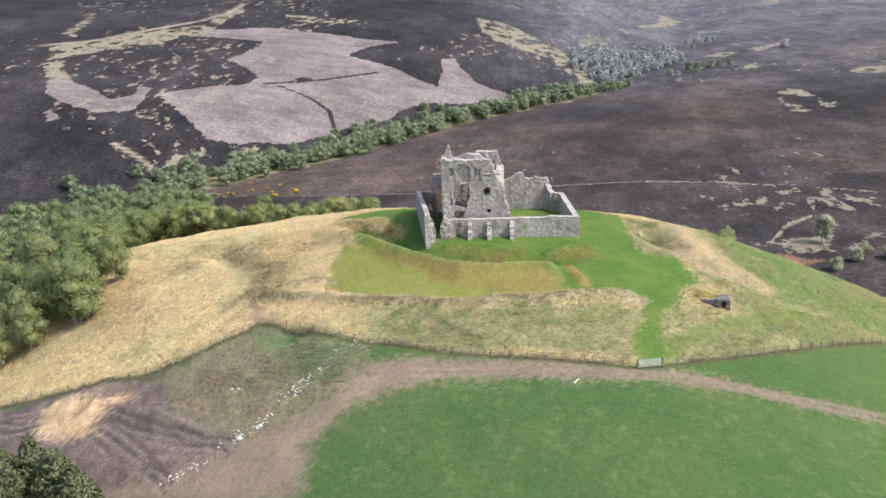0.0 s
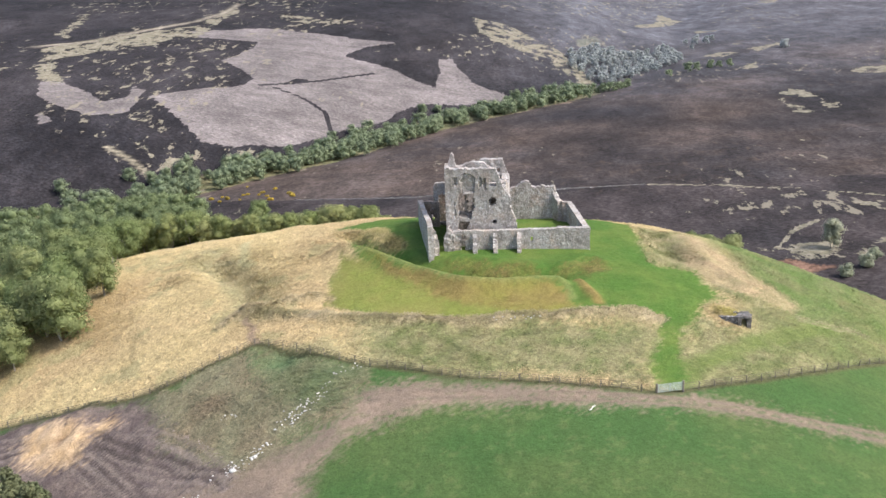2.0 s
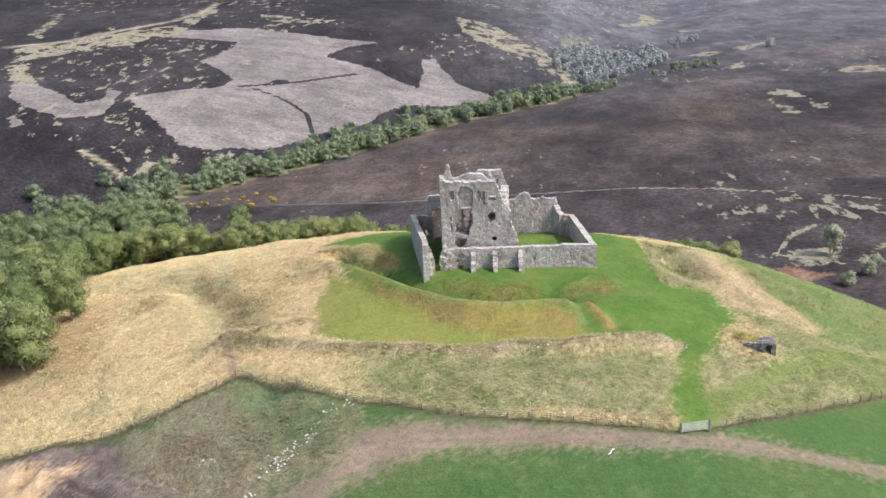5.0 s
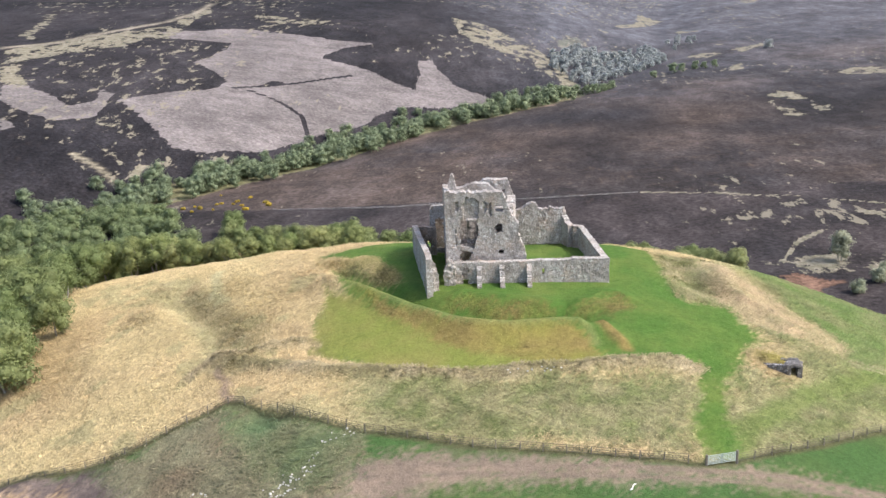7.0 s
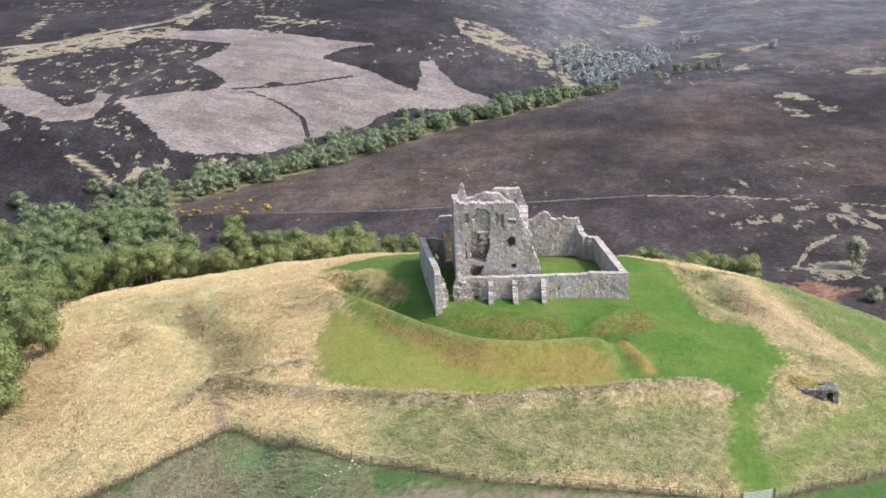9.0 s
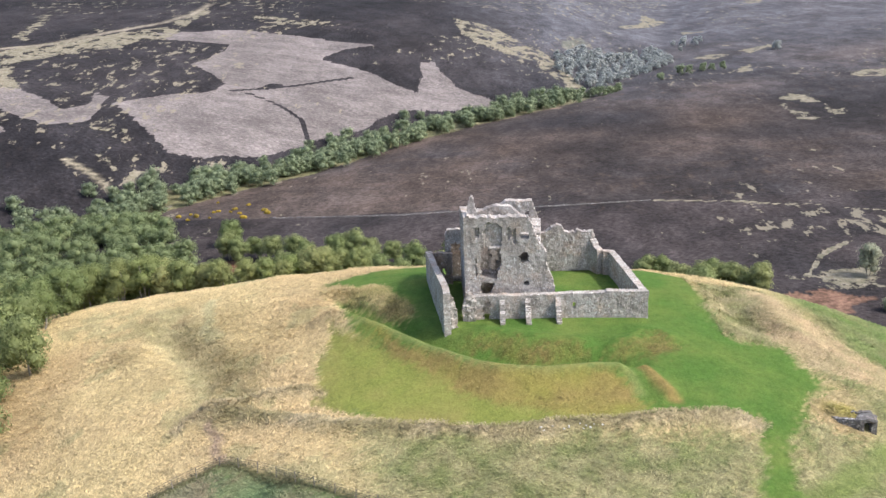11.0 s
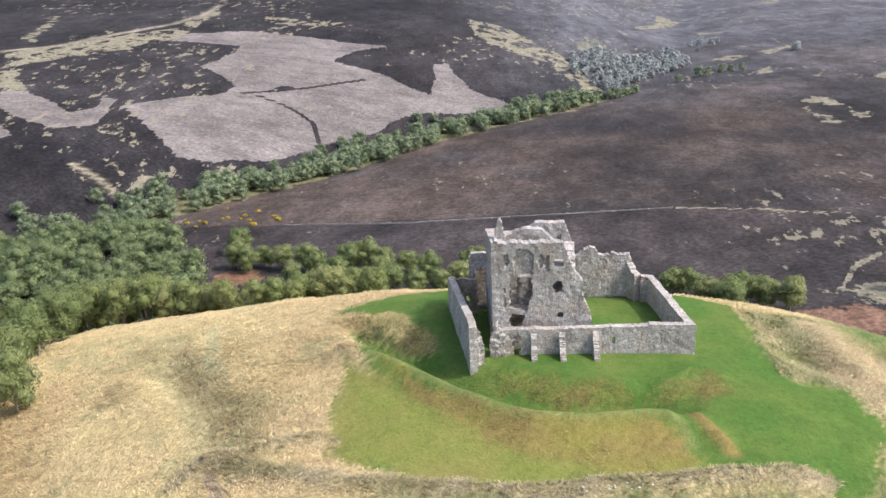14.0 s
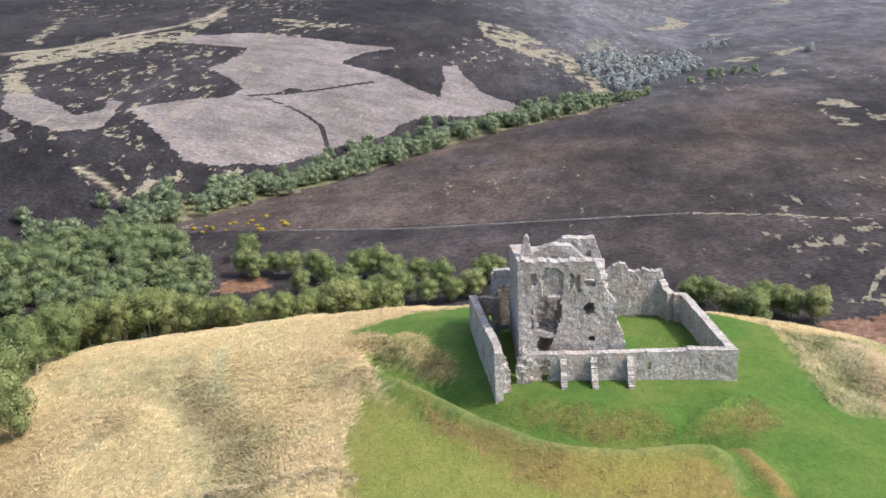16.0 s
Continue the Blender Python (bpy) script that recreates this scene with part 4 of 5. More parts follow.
def build_curtain():
    cur = tagged(new("curtain_wall"), "low broken grey rubble wall round a grass court", "wall")
    front = part("front_wall", rubble_wall("front_wall", [(-23.3, 0), (0, 0), (-1.7, 20.6), (-3.5, 20.6)],
        [(0, 3.2), (1.5, 3.4), (5, 3.35), (11, 3.4), (13, 3.5), (17.5, 3.5), (17.8, 3.7), (23.3, 3.55), (33, 3.25), (44, 2.9), (45.8, 3.0)], 1.0,
        holes=[box(1.15, -0.9, 2.15, 2.6), round_hole(13.45, 1.75, 0.3, 0.4)], ragged=0.14, cell=0.22), M_STONE, cur)
    for x in (-18.85, -15.4, -11.35):
        part("buttress", rubble_wall("buttress", [(x - 0.35, -2.3), (x - 0.35, 0.0)], [(0, 0.35), (0.5, 1.0), (2.3, 3.0)], 0.7, ragged=0.08, cell=0.2, base=-1.4), M_STONE, front)
    part("end_stump", rubble_wall("end_stump", [(-24.9, -0.5), (-23.1, -0.5)], [(0, 1.6), (0.25, 2.9), (0.6, 3.9), (1.0, 4.0), (1.4, 3.3), (1.8, 3.0)], 1.6, rough=0.22, cell=0.2), M_STONE, cur)
    part("back_wall", rubble_wall("back_wall", [(-3.4, 20.4), (-4.6, 23.2), (-14, 23.2)],
        [(0, 3.0), (1.2, 3.5), (2.2, 4.3), (3.1, 5.5), (7.6, 5.5), (7.9, 6.4), (8.8, 6.8), (9.6, 6.4), (10.2, 5.6), (12.4, 5.0)], 1.0, ragged=0.3), M_STONE, cur)
    part("left_wall", rubble_wall("left_wall", [(-30.5, 15.4), (-27.3, -4.0)], [(0, 4.95), (10, 5.2), (15, 5.7), (18, 5.9), (19.5, 5.4)], 0.9, ragged=0.15), M_STONE, cur)
    part("cross_wall", rubble_wall("cross_wall", [(-29.6, 14.6), (-26.5, 14.6)], [(0, 4.9), (3.1, 4.8)], 0.8, holes=[round_hole(1.9, 1.9, 0.32, 0.75), round_hole(2.5, 2.0, 0.2, 0.6)], ragged=0.12, cell=0.2), M_BROWNSTONE, cur, "low brown rubble wall with a small doorway")
    # wall added behind the turret doorway so that its opening stays dark
    part("turret_back", rubble_wall("turret_back", [(-27.4, 18.6), (-24.8, 18.6)], [(0, 7.2), (2.6, 7.4)], 0.7), M_BROWNSTONE, cur)
    part("court_lining", rubble_wall("court_lining", [(-4.5, 22.9), (-8.6, 22.9)][::-1], [(0, 4.6), (1.5, 5.1), (4.1, 4.9)], 0.35, ragged=0.25, cell=0.22), M_BROWNSTONE, cur, "brown rubble facing of the court's back wall")
    part("wall_lump", rubble_wall("wall_lump", [(-26.8, -2.9), (-25.6, -2.4)], [(0, 4.9), (0.6, 4.7), (1.0, 4.0), (1.3, 2.6)], 1.1, rough=0.22, cell=0.2), M_STONE, cur)
    part("stair_turret", rubble_wall("stair_turret", [(-27.6, 18.0), (-27.6, 16.2), (-25.0, 16.2)], [(0, 7.2), (1.8, 7.4), (2.1, 8.0), (4.4, 8.0)], 0.8,
        holes=[box(2.6, 0.5, 4.1, 5.9)]), M_STONE, cur, "broken corner turret with a tall dark doorway")
    return cur


build_keep()
build_curtain()


# ---- trees ----
def ground_at(x, y):
    return float(height(np.array([x]), np.array([y]))[0])


def tube(rng, a, b, ra, rb, sides=6, bend=0.12, steps=4):
    """A tapered, slightly crooked limb: vertices and faces."""
    a, b = Vector(a), Vector(b)
    d = (b - a)
    side = d.orthogonal().normalized()
    other = d.normalized().cross(side)
    verts, faces = [], []
    off = Vector((rng.uniform(-1, 1), rng.uniform(-1, 1), 0)) * d.length * bend
    for k in range(steps + 1):
        f = k / steps
        c = a + d * f + off * math.sin(f * math.pi)
        r = ra + (rb - ra) * f
        verts += [tuple(c + (side * math.cos(q) + other * math.sin(q)) * r) for q in (2 * math.pi * i / sides for i in range(sides))]
    for k in range(steps):
        for i in range(sides):
            j = (i + 1) % sides
            faces.append((k * sides + i, k * sides + j, (k + 1) * sides + j, (k + 1) * sides + i))
    return verts, faces


def joined(name, pieces):
    verts, faces = [], []
    for v, f in pieces:
        n = len(verts)
        verts += v
        faces += [tuple(i + n for i in q) for q in f]
    me = bpy.data.meshes.new(name)
    me.from_pydata(verts, [], faces)
    return me


def leaf_spray(rng, lobes, count, size):
    """Small bent leaf sprigs over the skins of a crown's lobes: vertices, faces and soft outward normals."""
    g = np.random.default_rng(rng.randrange(1 << 30))
    at, r = np.array([c for c, _ in lobes], float), np.array([q for _, q in lobes], float)
    w = r[:, 0] * r[:, 2]
    k = g.choice(len(lobes), count, p=w / w.sum())
    unit = lambda a: a / np.linalg.norm(a, axis=1)[:, None]
    u = unit(g.normal(0, 1, (count, 3)) + (0, 0, 0.2))
    p = at[k] + u * r[k] * g.uniform(0.7, 1.2, (count, 1))
    n = unit(u + g.normal(0, 0.45, (count, 3)))
    a = unit(np.cross(n, g.normal(0, 1, (count, 3))))
    b = np.cross(n, a)
    s = size * g.uniform(0.55, 1.4, (count, 1))
    verts = np.stack([p - a * s - b * s * 0.5, p + a * s * 0.2 - b * s * 0.6 + n * s * 0.3, p + a * s + b * s * 0.3, p - a * s * 0.2 + b * s * 0.7 + n * s * 0.25], 1).reshape(-1, 3)
    soft = np.repeat(unit(u + g.normal(0, 0.36, (count, 3)) + (0, -0.1, 0.3)), 4, 0)
    return verts, np.arange(4 * count).reshape(-1, 4), soft


def crown_mesh(rng, lobes, count, size, share=0.6, ball=None):
    """A crown: the dense inside of each clump and the sprigs round it."""
    pieces = [leaf_spray(rng, lobes, count, size)]
    for v, f in leaf_mass(rng, lobes, share, *(ball or (ICO_V, ICO_F))):
        v = np.array(v)
        out = v - v.mean(0)
        pieces.append((v, f, out / np.linalg.norm(out, axis=1)[:, None]))
    return pieces


def grown(name, pieces):
    verts, faces, norms, n = [], [], [], 0
    for v, f, w in pieces:
        verts.append(v)
        norms.append(w)
        faces += [tuple(int(i) + n for i in q) for q in f]
        n += len(v)
    me = bpy.data.meshes.new(name)
    me.from_pydata(np.concatenate(verts).tolist(), [], faces)
    me.shade_smooth()
    me.normals_split_custom_set_from_vertices(np.concatenate(norms).tolist())
    return me


def crown_lobes(rng, tall, wide, low, count):
    """Rounded clumps that fill an egg-shaped crown."""
    lobes = []
    for i in range(count):
        f = (i + rng.random()) / count
        h = tall * (low + 0.1 + (0.80 - low) * f)
        reach = wide * math.sqrt(max(0.05, 1 - (1.7 * f - 0.75) ** 2))
        out = reach * rng.uniform(0.35, 0.72)
        q = i * 2.4 + rng.uniform(-0.5, 0.5)
        r = wide * rng.uniform(0.36, 0.52)
        lobes.append(((out * math.cos(q), out * math.sin(q), h), (r, r, r * rng.uniform(0.75, 0.95))))
    lobes.append(((0, 0, tall * 0.82), (wide * 0.5, wide * 0.5, tall * 0.17)))
    lobes.append(((0, 0, tall * 0.55), (wide * 0.6, wide * 0.6, tall * 0.25)))
    return lobes


ICO = bmesh.new()
bmesh.ops.create_icosphere(ICO, subdivisions=2, radius=1)
ICO_V, ICO_F = [v.co.copy() for v in ICO.verts], [tuple(v.index for v in f.verts) for f in ICO.faces]
ICO.free()
ROUGH_BALL = bmesh.new()
bmesh.ops.create_icosphere(ROUGH_BALL, subdivisions=1, radius=1)
BALL_V, BALL_F = [v.co.copy() for v in ROUGH_BALL.verts], [tuple(v.index for v in f.verts) for f in ROUGH_BALL.faces]
ROUGH_BALL.free()


def leaf_mass(rng, lobes, share=0.66, ball_v=ICO_V, ball_f=ICO_F):
    """The dense inside of each clump."""
    out = []
    for c, r in lobes:
        o = Vector((rng.random(), rng.random(), rng.random())) * 9
        out.append(([(c[0] + v.x * r[0] * k, c[1] + v.y * r[1] * k, c[2] + v.z * r[2] * k) for v in ball_v for k in (share * (1 + 0.45 * noise.noise(v * 1.6 + o)),)], ball_f))
    return out


def make_tree(name, seed, tall, wide, leaves, size, material, label, low=0.3, limbs=6, lobes=11):
    rng = random.Random(seed)
    root = tagged(new(name), label, "tree")
    pieces = []
    stems = rng.choice((1, 1, 2, 3))
    tops = []
    for s in range(stems):
        lean = Vector((rng.uniform(-1, 1), rng.uniform(-1, 1), 0)) * wide * (0.15 if stems == 1 else 0.45)
        top = Vector((lean.x, lean.y, tall * rng.uniform(0.72, 0.85)))
        pieces.append(tube(rng, Vector((lean.x * 0.15, lean.y * 0.15, -0.8)), top, tall * 0.022, tall * 0.006))
        tops.append(top)
    ls = crown_lobes(rng, tall, wide, low, lobes)
    for c, _ in ls[:limbs]:
        t = rng.choice(tops)
        f = rng.uniform(0.3, 0.6)
        pieces.append(tube(rng, t * f, Vector(c), tall * 0.009, tall * 0.003, 4, 0.15, 3))
    part("trunk", joined("trunk", pieces), M_BARK, root)
    part("crown", grown("crown", crown_mesh(rng, ls, leaves, size)), material, root)
    return root


def plant(protos, spots, rng, group, low=0.8, high=1.2, jitter=0.0):
    """Each prototype is moved to the first spots, and copied to the rest."""
    for i, (x, y) in enumerate(spots):
        x, y = x + rng.uniform(-jitter, jitter), y + rng.uniform(-jitter, jitter)
        p = protos[i % len(protos)]
        m = pose(x, y, ground_at(x, y) - 0.1, rng.uniform(-4, 4), rng.uniform(-4, 4), rng.uniform(0, 360))
        if i < len(protos):
            p.matrix_basis = m
            ob = p
        else:
            ob = copy_thing(p, m)
        s = rng.uniform(low, high)
        ob.scale = (s * rng.uniform(0.9, 1.1), s * rng.uniform(0.9, 1.1), s)
        ob["group"] = group


def scatter(poly, count, gap, rng):
    xs, ys = [p[0] for p in poly], [p[1] for p in poly]
    out = []
    for _ in range(count * 30):
        x, y = rng.uniform(min(xs), max(xs)), rng.uniform(min(ys), max(ys))
        if len(out) < count and bool(inside(np.array([x]), np.array([y]), poly)[0]) and all(math.dist((x, y), o) > gap for o in out):
            out.append((x, y))
    return out


def far_wood(name, spots, rng, tall, material, label, leaves=170, size=0.42):
    """A distant wood in one mesh: every tree with its trunk and its own ragged crown."""
    stems, leafage = [], []
    for x, y in spots:
        h = tall * rng.uniform(0.6, 1.3)
        z = ground_at(x, y) - 0.2
        ls = [((c[0] + x, c[1] + y, c[2] + z), r) for c, r in crown_lobes(rng, h, h * rng.uniform(0.45, 0.68), 0.1, 6)]
        v, f = tube(rng, (x, y, z), (x, y, z + h * 0.7), h * 0.025, h * 0.008, 5, 0.05, 2)
        stems.append((np.array(v), f, np.tile((0.0, -0.5, 0.87), (len(v), 1))))
        leafage += crown_mesh(rng, ls, leaves, size, 0.62, (BALL_V, BALL_F))
    me = grown(name, stems + leafage)
    me.materials.append(material)
    return tagged(new(name, me), label, "wood", kind="stuff")


def along(line, step):
    out, carry = [], 0.0
    for a, b in zip(line, line[1:]):
        leg = math.dist(a, b)
        s = carry
        while s < leg:
            out.append((a[0] + (b[0] - a[0]) * s / leg, a[1] + (b[1] - a[1]) * s / leg))
            s += step
        carry = s - leg
    return out


def build_trees():
    rng = random.Random(7)
    light = [make_tree("birch_tree", 11 + i, 10.0, 3.9, 6200, 0.165, M_BIRCH, "slender birch in fresh yellow-green leaf at the wood's edge", 0.28) for i in range(4)]
    row = [(-113, 53), (-105, 52), (-100, 51), (-96, 50), (-91, 49), (-86, 49), (-82, 48), (-78, 47), (-74, 47), (-70, 46), (-66, 46), (-62, 46), (-58, 46),
           (-110, 58), (-103, 58), (-98, 57), (-93, 56), (-88, 55), (-84, 55), (-79, 54), (-75, 53), (-71, 53), (-67, 53), (-63, 52), (-59, 52), (-55, 51), (-52, 50), (-48, 50), (-116, 47)]
    plant(light, [q for q in row if q[0] < -82], rng, "birches behind the crest", 0.85, 1.1, 1.2)
    young = [make_tree("birch_tree", 15 + i, 6.6, 2.7, 3400, 0.15, M_BIRCH, "young birch in pale yellow-green leaf behind the crest", 0.25) for i in range(3)]
    plant(young, [q for q in row if q[0] >= -82] + [(-80, 50), (-72, 50), (-64, 49), (-57, 49), (-50, 48), (-45, 48)], rng, "birches behind the crest", 0.8, 1.25, 1.4)
    near = [make_tree("broadleaf_tree", 31 + i, 10.0, 4.4, 6400, 0.175, M_WOOD, "bushy broadleaf tree in green spring leaf beside straw-coloured grass", 0.12) for i in range(4)]
    wood = [(-93, 11), (-88, 3), (-105, 12), (-97, 4), (-90, -4), (-100, -4), (-106, -1), (-93, -10), (-88, -11), (-98, -12), (-95, -16), (-101, -18), (-112, -6), (-112, 6), (-118, 14),
            (-110, 20), (-101, 19), (-97, 26), (-106, 29), (-115, 28), (-122, 22), (-124, 8), (-120, -6), (-108, -14), (-112, 38), (-104, 38), (-122, 36), (-96, 36), (-128, 28)]
    plant(near, wood, rng, "trees of the wood on the slope", 0.8, 1.15, 1.0)
    dark = [make_tree("alder_tree", 51 + i, 9.5, 4.4, 3400, 0.23, M_WOOD, "rounded dark green alder on the valley floor", 0.15) for i in range(3)]
    spots = [(-121, 243), (-119, 222), (-112, 220), (-99, 219), (-90, 216), (-80, 202), (-74, 213), (-68, 215), (-62, 211), (-54, 205), (-56, 188), (-48, 184), (-41, 185), (-32, 197), (-27, 199),
             (-74, 187), (-92, 201), (-67, 191), (-36, 185), (31, 166), (36, 168), (39, 157), (42, 152), (48, 158), (52, 155), (56, 152), (60, 147), (45, 148), (-85, 208), (-107, 226), (-61, 198), (-45, 195)]
    plant(dark, spots, rng, "alders at the foot of the knoll", 0.85, 1.15, 1.5)
    plant([make_tree("willow_tree", 71, 10.0, 4.3, 1400, 0.30, M_PALE, "round grey-green willow on the moor's edge", 0.1)], [(97, 160)], rng, "willows", 1.0, 1.05)
    plant([make_tree("willow_bush", 73, 4.5, 3.0, 900, 0.26, M_PALE, "low grey-green willow bush on the moor's edge", 0.0)], [(106, 146), (112, 140), (118, 143), (124, 138), (101, 139), (92, 131)], rng, "willow bushes", 0.7, 1.1)
    valley = scatter([(-265, 185), (-200, 172), (-128, 186), (-122, 208), (-140, 236), (-160, 272), (-195, 288), (-245, 255)], 160, 4.3, rng)
    far_wood("valley_wood", valley, rng, 8.5, M_DUSK, "dense green wood on the valley floor", 900, 0.34)
    slope = scatter([(-190, 70), (-120, 62), (-60, 60), (-60, 100), (-120, 170), (-200, 175), (-250, 120)], 90, 7.0, rng)
    far_wood("slope_wood", slope, rng, 8.0, M_DUSK, "green wood down the knoll's back slope", 420, 0.32)
    belt = []
    for (ax, ay), (bx, by) in zip(STREAM[2:11], STREAM[3:12]):
        n = max(2, round(math.dist((ax, ay), (bx, by)) / 3.0))
        for k in range(n):
            f = (k + rng.random()) / n
            for _ in range(2):
                belt.append((ax + (bx - ax) * f + rng.gauss(0, 8), ay + (by - ay) * f + rng.gauss(0, 8)))
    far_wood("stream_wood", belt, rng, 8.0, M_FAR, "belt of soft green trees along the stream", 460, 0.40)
    glen = scatter([(44, 690), (66, 747), (111, 755), (143, 791), (146, 696), (119, 663), (93, 637), (70, 597), (52, 622), (43, 655)], 130, 6.0, rng)
    glen += [(173, 839), (187, 856), (189, 816), (170, 790), (200, 842), (180, 828), (237, 720), (239, 724)]
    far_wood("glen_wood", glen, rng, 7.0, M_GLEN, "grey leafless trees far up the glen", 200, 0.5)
    brook = along([(34, 557), (51, 570), (68, 568), (84, 581)], 3.5) + [(117, 607), (134, 617), (141, 618), (153, 629), (161, 630), (168, 626), (155, 634)]
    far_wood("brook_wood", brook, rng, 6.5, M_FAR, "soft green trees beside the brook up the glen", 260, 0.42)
    pine = []
    for i in range(2):
        r2 = random.Random(90 + i)
        root = tagged(new("pine_tree"), "dark green pine seen from above near bare mud", "tree")
        part("trunk", joined("trunk", [tube(r2, (0, 0, -1), (0, 0, 8.6), 0.2, 0.05)]), M_BARK, root)
        tiers = [((0.62 * math.cos(q + h) * w, 0.62 * math.sin(q + h) * w, h + r2.uniform(-0.3, 0.3)), (w * 0.42, w * 0.42, 0.75)) for h, w in ((1.6, 3.6), (3.0, 3.4), (4.4, 3.0), (5.8, 2.3), (7.0, 1.5), (7.9, 0.8)) for q in np.arange(0, 6.2, 1.05)]
        part("crown", grown("crown", [leaf_spray(r2, tiers, 7500, 0.2)]), M_PINE, root)
        pine.append(root)
    plant(pine, [(-76, -55.5), (-80.5, -56), (-70.5, -60.5), (-73, -57.5), (-67.5, -62), (-77, -61), (-84, -57), (-65.5, -66)], rng, "pines by the mud", 0.85, 1.05)
    proto = []
    for i in range(3):
        r2 = random.Random(130 + i)
        root = tagged(new("gorse_bush"), "low gorse bush in yellow flower on dark heather", "bush")
        ls = [((r2.uniform(-0.9, 0.9), r2.uniform(-0.9, 0.9), 0.5), (0.9, 0.9, 0.7)) for _ in range(4)]
        part("stems", joined("stems", [tube(r2, (0, 0, -0.3), c, 0.05, 0.02, 4, 0.1, 2) for c, _ in ls]), M_BARK, root)
        part("blossom", grown("blossom", crown_mesh(r2, ls, 160, 0.16, 0.95)), M_GORSE, root)
        proto.append(root)
    gorse = [(-159, 292), (-149, 292), (-140, 298), (-131, 290), (-128, 307), (-146, 320), (-152, 286), (-141, 284), (-136, 300), (-155, 296), (-134, 294), (-122, 296), (-118, 292), (-126, 284), (-145, 296)]
    plant(proto, gorse, rng, "gorse in flower", 0.6, 1.2, 2.0)


build_trees()


# ---- fence, gate, stones ----
def blob(seed, size):
    rng = random.Random(seed)
    bm = bmesh.new()
    bmesh.ops.create_icosphere(bm, subdivisions=2, radius=size)
    for v in bm.verts:
        v.co *= 1 + 0.35 * noise.noise(v.co / size * 1.1 + Vector((seed, 0, 0)))
        v.co.z *= 0.62
        v.co.x *= 1.2
    me = bpy.data.meshes.new("stone")
    bm.to_mesh(me)
    bm.free()
    return me


def stick(w, h, d=None):
    bm = bmesh.new()
    bmesh.ops.create_cube(bm, size=1)
    for v in bm.verts:
        v.co = Vector((v.co.x * w, v.co.y * (d or w), (v.co.z + 0.5) * h))
    bmesh.ops.bevel(bm, geom=bm.edges[:], offset=min(w, h, d or w) * 0.15, segments=1, affect="EDGES")
    me = bpy.data.meshes.new("stick")
    bm.to_mesh(me)
    bm.free()
    return me


def wire(name, pts, r):
    cu = bpy.data.curves.new(name, "CURVE")
    cu.dimensions, cu.bevel_depth, cu.bevel_resolution = "3D", r, 0
    sp = cu.splines.new("POLY")
    sp.points.add(len(pts) - 1)
    for q, p in zip(sp.points, pts):
        q.co = (*p, 1)
    ob = bpy.data.objects.new("tmp", cu)
    me = bpy.data.meshes.new_from_object(ob)
    bpy.data.objects.remove(ob)
    me.name = name
    return me


def build_fence(line, name_label):
    fence = tagged(new("stock_fence"), name_label, "fence")
    rng = random.Random(5)
    post = stick(0.1, 1.35)
    spots = along(line, 2.6)
    for x, y in spots:
        ob = part("post", post, M_POST, fence)
        ob.matrix_basis = pose(x, y, ground_at(x, y) - 0.35, rng.uniform(-4, 4), rng.uniform(-4, 4), rng.uniform(0, 90))
    for h in (0.25, 0.5, 0.75, 1.05):
        part("wire", wire("wire", [(x, y, ground_at(x, y) + h) for x, y in spots], 0.022), M_WIRE, fence)
    return fence


def build_gate(a, b):
    gate = tagged(new("field_gate"), "pale grey-green metal field gate between two posts", "gate")
    ax, ay, bx, by = *a, *b
    w = math.dist(a, b)
    turn = math.degrees(math.atan2(by - ay, bx - ax))
    gate.matrix_basis = pose(ax, ay, ground_at((ax + bx) / 2, (ay + by) / 2), 0, 0, turn)
    for x in (-0.15, w + 0.15):
        part("gate_post", stick(0.22, 1.7), M_POST, gate).matrix_basis = pose(x, 0, -0.3)
    for i in range(7):
        part("bar", stick(w, 0.07, 0.06), M_GATE, gate).matrix_basis = pose(w / 2, 0, 0.15 + 0.17 * i)
    for x in (0.05, w / 2, w - 0.05):
        part("upright", stick(0.08, 1.15, 0.09), M_GATE, gate).matrix_basis = pose(x, 0, 0.1)
    return gate


def build_stones():
    rng = random.Random(17)
    shapes = [blob(i * 3 + 1, 1.0) for i in range(5)]
    spots = []
    for x, y in along(STONES, 0.12):
        spots.append((x + rng.gauss(0, 0.75), y + rng.gauss(0, 0.75), rng.uniform(0.07, 0.15)))
    for x, y in along(STONES_B, 0.13):
        spots.append((x + rng.gauss(0, 1.0), y + rng.gauss(0, 0.8), rng.uniform(0.07, 0.17)))
    for x, y in along(STONES_C, 0.22):
        spots.append((x + rng.gauss(0, 0.5), y + rng.gauss(0, 0.4), rng.uniform(0.07, 0.16)))
    for _ in range(14):
        spots.append((-51.2 + rng.gauss(0, 0.9), -44.2 + rng.gauss(0, 0.6), rng.uniform(0.08, 0.17)))
    spots += [(-48.2, -54.8, 0.42), (-45.8, -53.1, 0.3)]
    for x, y in along(BANK[7:9], 0.5):
        spots.append((x + rng.gauss(0, 0.35), y + rng.gauss(-0.5, 0.3), rng.uniform(0.08, 0.16)))
    for x, y, s in spots:
        ob = new("stone", rng.choice(shapes))
        if not ob.data.materials:
            ob.data.materials.append(M_BOULDER)
        ob.matrix_basis = pose(x, y, ground_at(x, y) + s * 0.25, 0, 0, rng.uniform(0, 360))
        ob.scale = (s, s, s)
        tagged(ob, "pale grey field stone lying in rough grass", "stone", "tumbled wall stones")


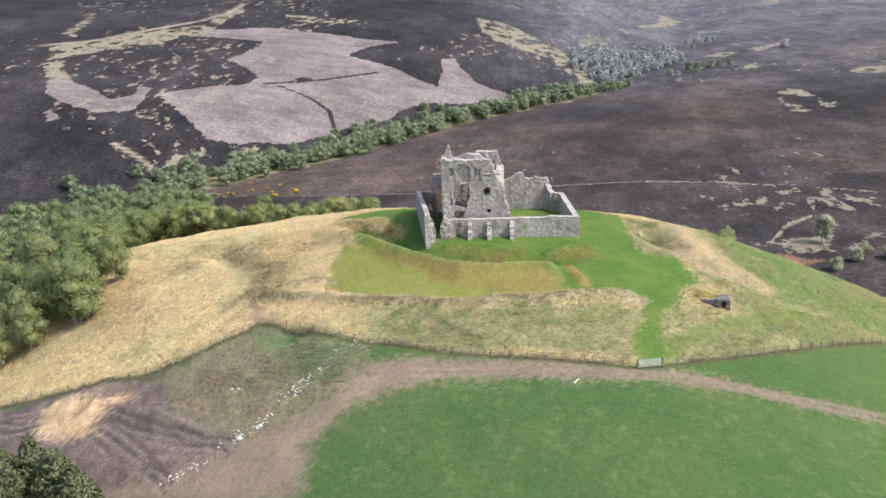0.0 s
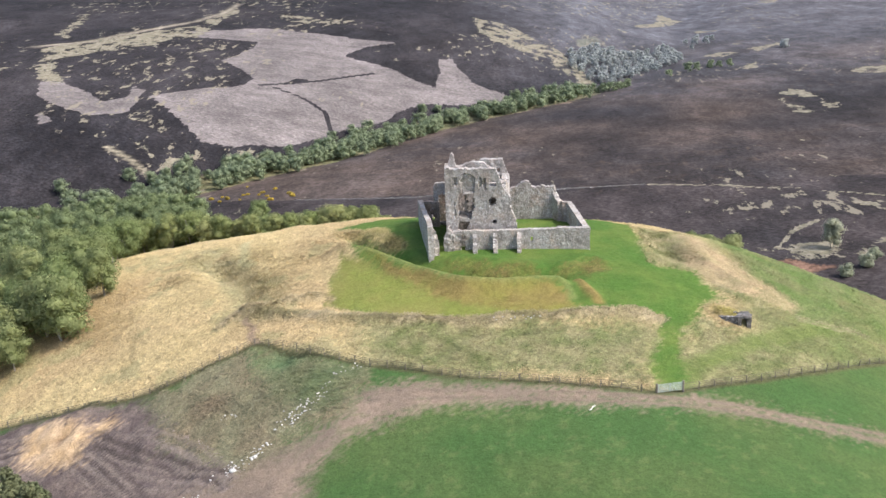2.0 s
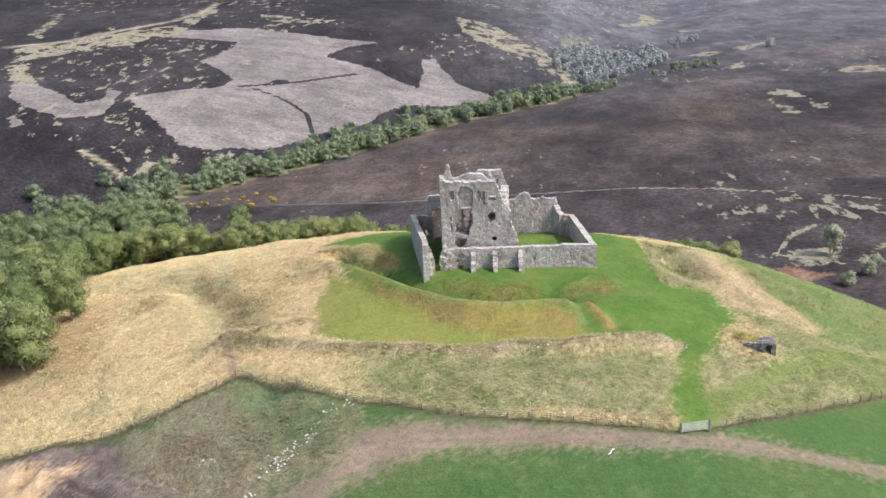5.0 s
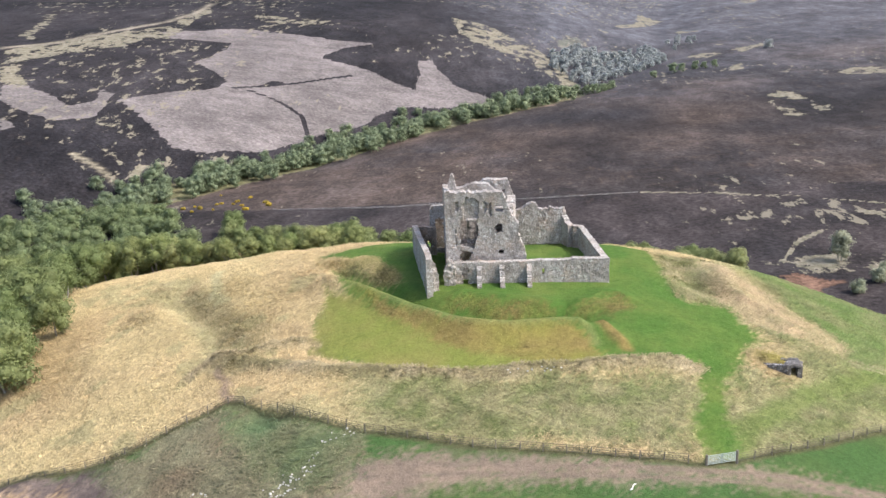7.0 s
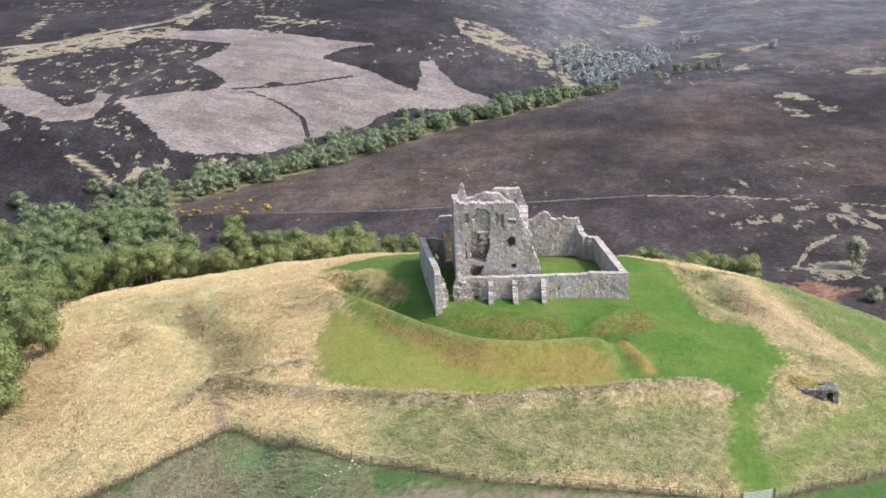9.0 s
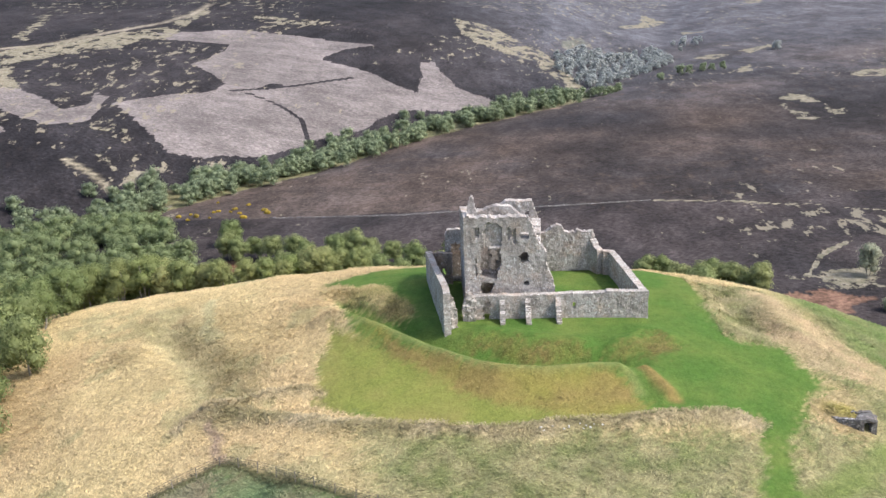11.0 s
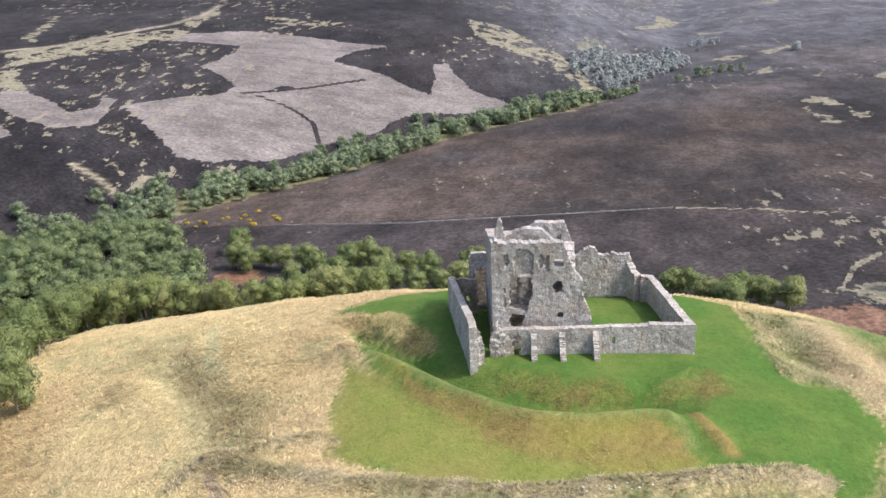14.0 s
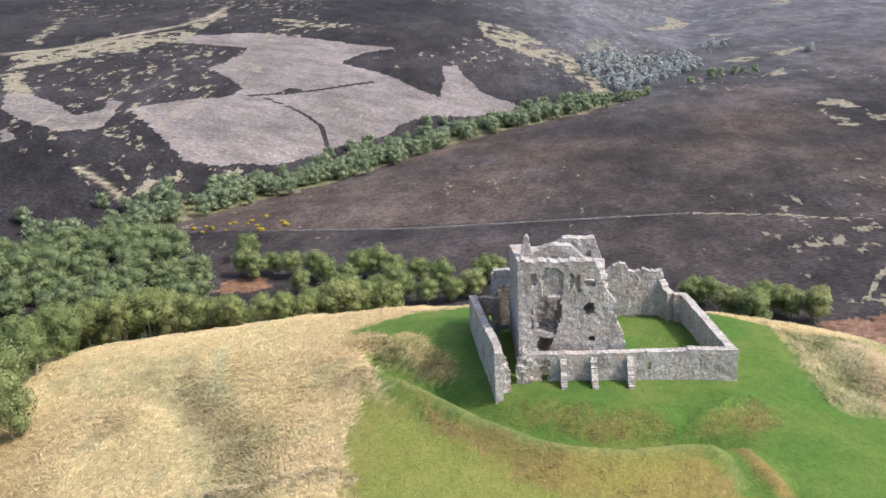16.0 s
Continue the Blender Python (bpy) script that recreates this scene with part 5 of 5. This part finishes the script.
def build_vault():
    vault = tagged(new("stone_vault"), "low dark stone-lined vault entrance dug into the grassy bank", "vault")
    z = ground_at(18.6, -22.8)
    part("side_wall", rubble_wall("side_wall", [(16.8, -21.2), (17.7, -22.6), (19.6, -23.4)], [(0, z + 0.6), (1.6, z + 1.0), (3.7, z + 1.15)], 0.5, base=z - 0.8, ragged=0.2), M_DARKSTONE, vault)
    part("door_wall", rubble_wall("door_wall", [(19.5, -23.4), (21.5, -23.3)], [(0, z + 1.2), (1.0, z + 1.4), (2.0, z + 1.1)], 0.6, base=z - 0.8, ragged=0.1,
        holes=[box(0.45, z - 0.9, 1.6, z + 0.9)]), M_DARKSTONE, vault)
    part("back_wall", rubble_wall("back_wall", [(19.3, -21.2), (21.7, -21.2)], [(0, z + 1.1), (2.4, z + 1.1)], 0.5, base=z - 0.8), M_DARKSTONE, vault)
    part("end_wall", rubble_wall("end_wall", [(21.4, -23.3), (21.6, -20.8)], [(0, z + 1.1), (2.5, z + 1.1)], 0.4, base=z - 0.8), M_DARKSTONE, vault)
    lintel = blob(5, 1.0)
    lintel.transform(Matrix.Translation((20.5, -22.6, z + 1.15)) @ Matrix.Diagonal((1.0, 0.9, 0.35, 1)))
    part("lintel", lintel, M_DARKSTONE, vault, "flat grey capstone")
    return vault


def build_scrap():
    bm = bmesh.new()
    bmesh.ops.create_grid(bm, x_segments=10, y_segments=3, size=1)
    for v in bm.verts:
        v.co = Vector((v.co.x * 0.7, v.co.y * 0.07 + 0.2 * math.sin(v.co.x * 2.2), 0.12 + 0.1 * noise.noise(v.co * 3)))
    bmesh.ops.solidify(bm, geom=bm.faces[:], thickness=0.05)
    me = bpy.data.meshes.new("plastic_scrap")
    bm.to_mesh(me)
    me.materials.append(M_SCRAP)
    ob = tagged(new("plastic_scrap", me), "crumpled strip of white sheeting on green grass", "scrap")
    ob.matrix_basis = pose(-4.1, -48.8, ground_at(-4.1, -48.8), 0, 0, 42)


build_fence(FENCE[:13], "wooden post and wire stock fence along the field")
build_fence(FENCE[13:], "wooden post and wire stock fence above the green field")
build_gate(FENCE[12], FENCE[13])
build_stones()
build_vault()
build_scrap()


def build_dyke():
    """A drystone wall over the moor, built of rough humps that follow the ground."""
    pts = along(DYKE + [(0, 268), (50, 265)], 0.9)
    verts, faces = [], []
    for i, (x, y) in enumerate(pts):
        z = ground_at(x, y)
        h = 0.4 + 0.3 * noise.noise((x * 0.5, y * 0.5, 0))
        for dy, dz in ((-0.5, -0.4), (-0.35, h), (0.35, h * 0.95), (0.5, -0.4)):
            verts.append((x, y + dy + 0.1 * noise.noise((x, dy, 4)), z + dz))
        if i:
            k = 4 * i
            faces += [(k - 4 + j, k + j, k + j + 1, k - 3 + j) for j in range(3)]
    faces += [(0, 1, 2, 3), tuple(len(verts) - 4 + j for j in (3, 2, 1, 0))]
    me = bpy.data.meshes.new("drystone_wall")
    me.from_pydata(verts, [], faces)
    me.materials.append(M_DARKSTONE)
    tagged(new("drystone_wall", me), "long low dark drystone wall across the heather", "wall")


build_dyke()
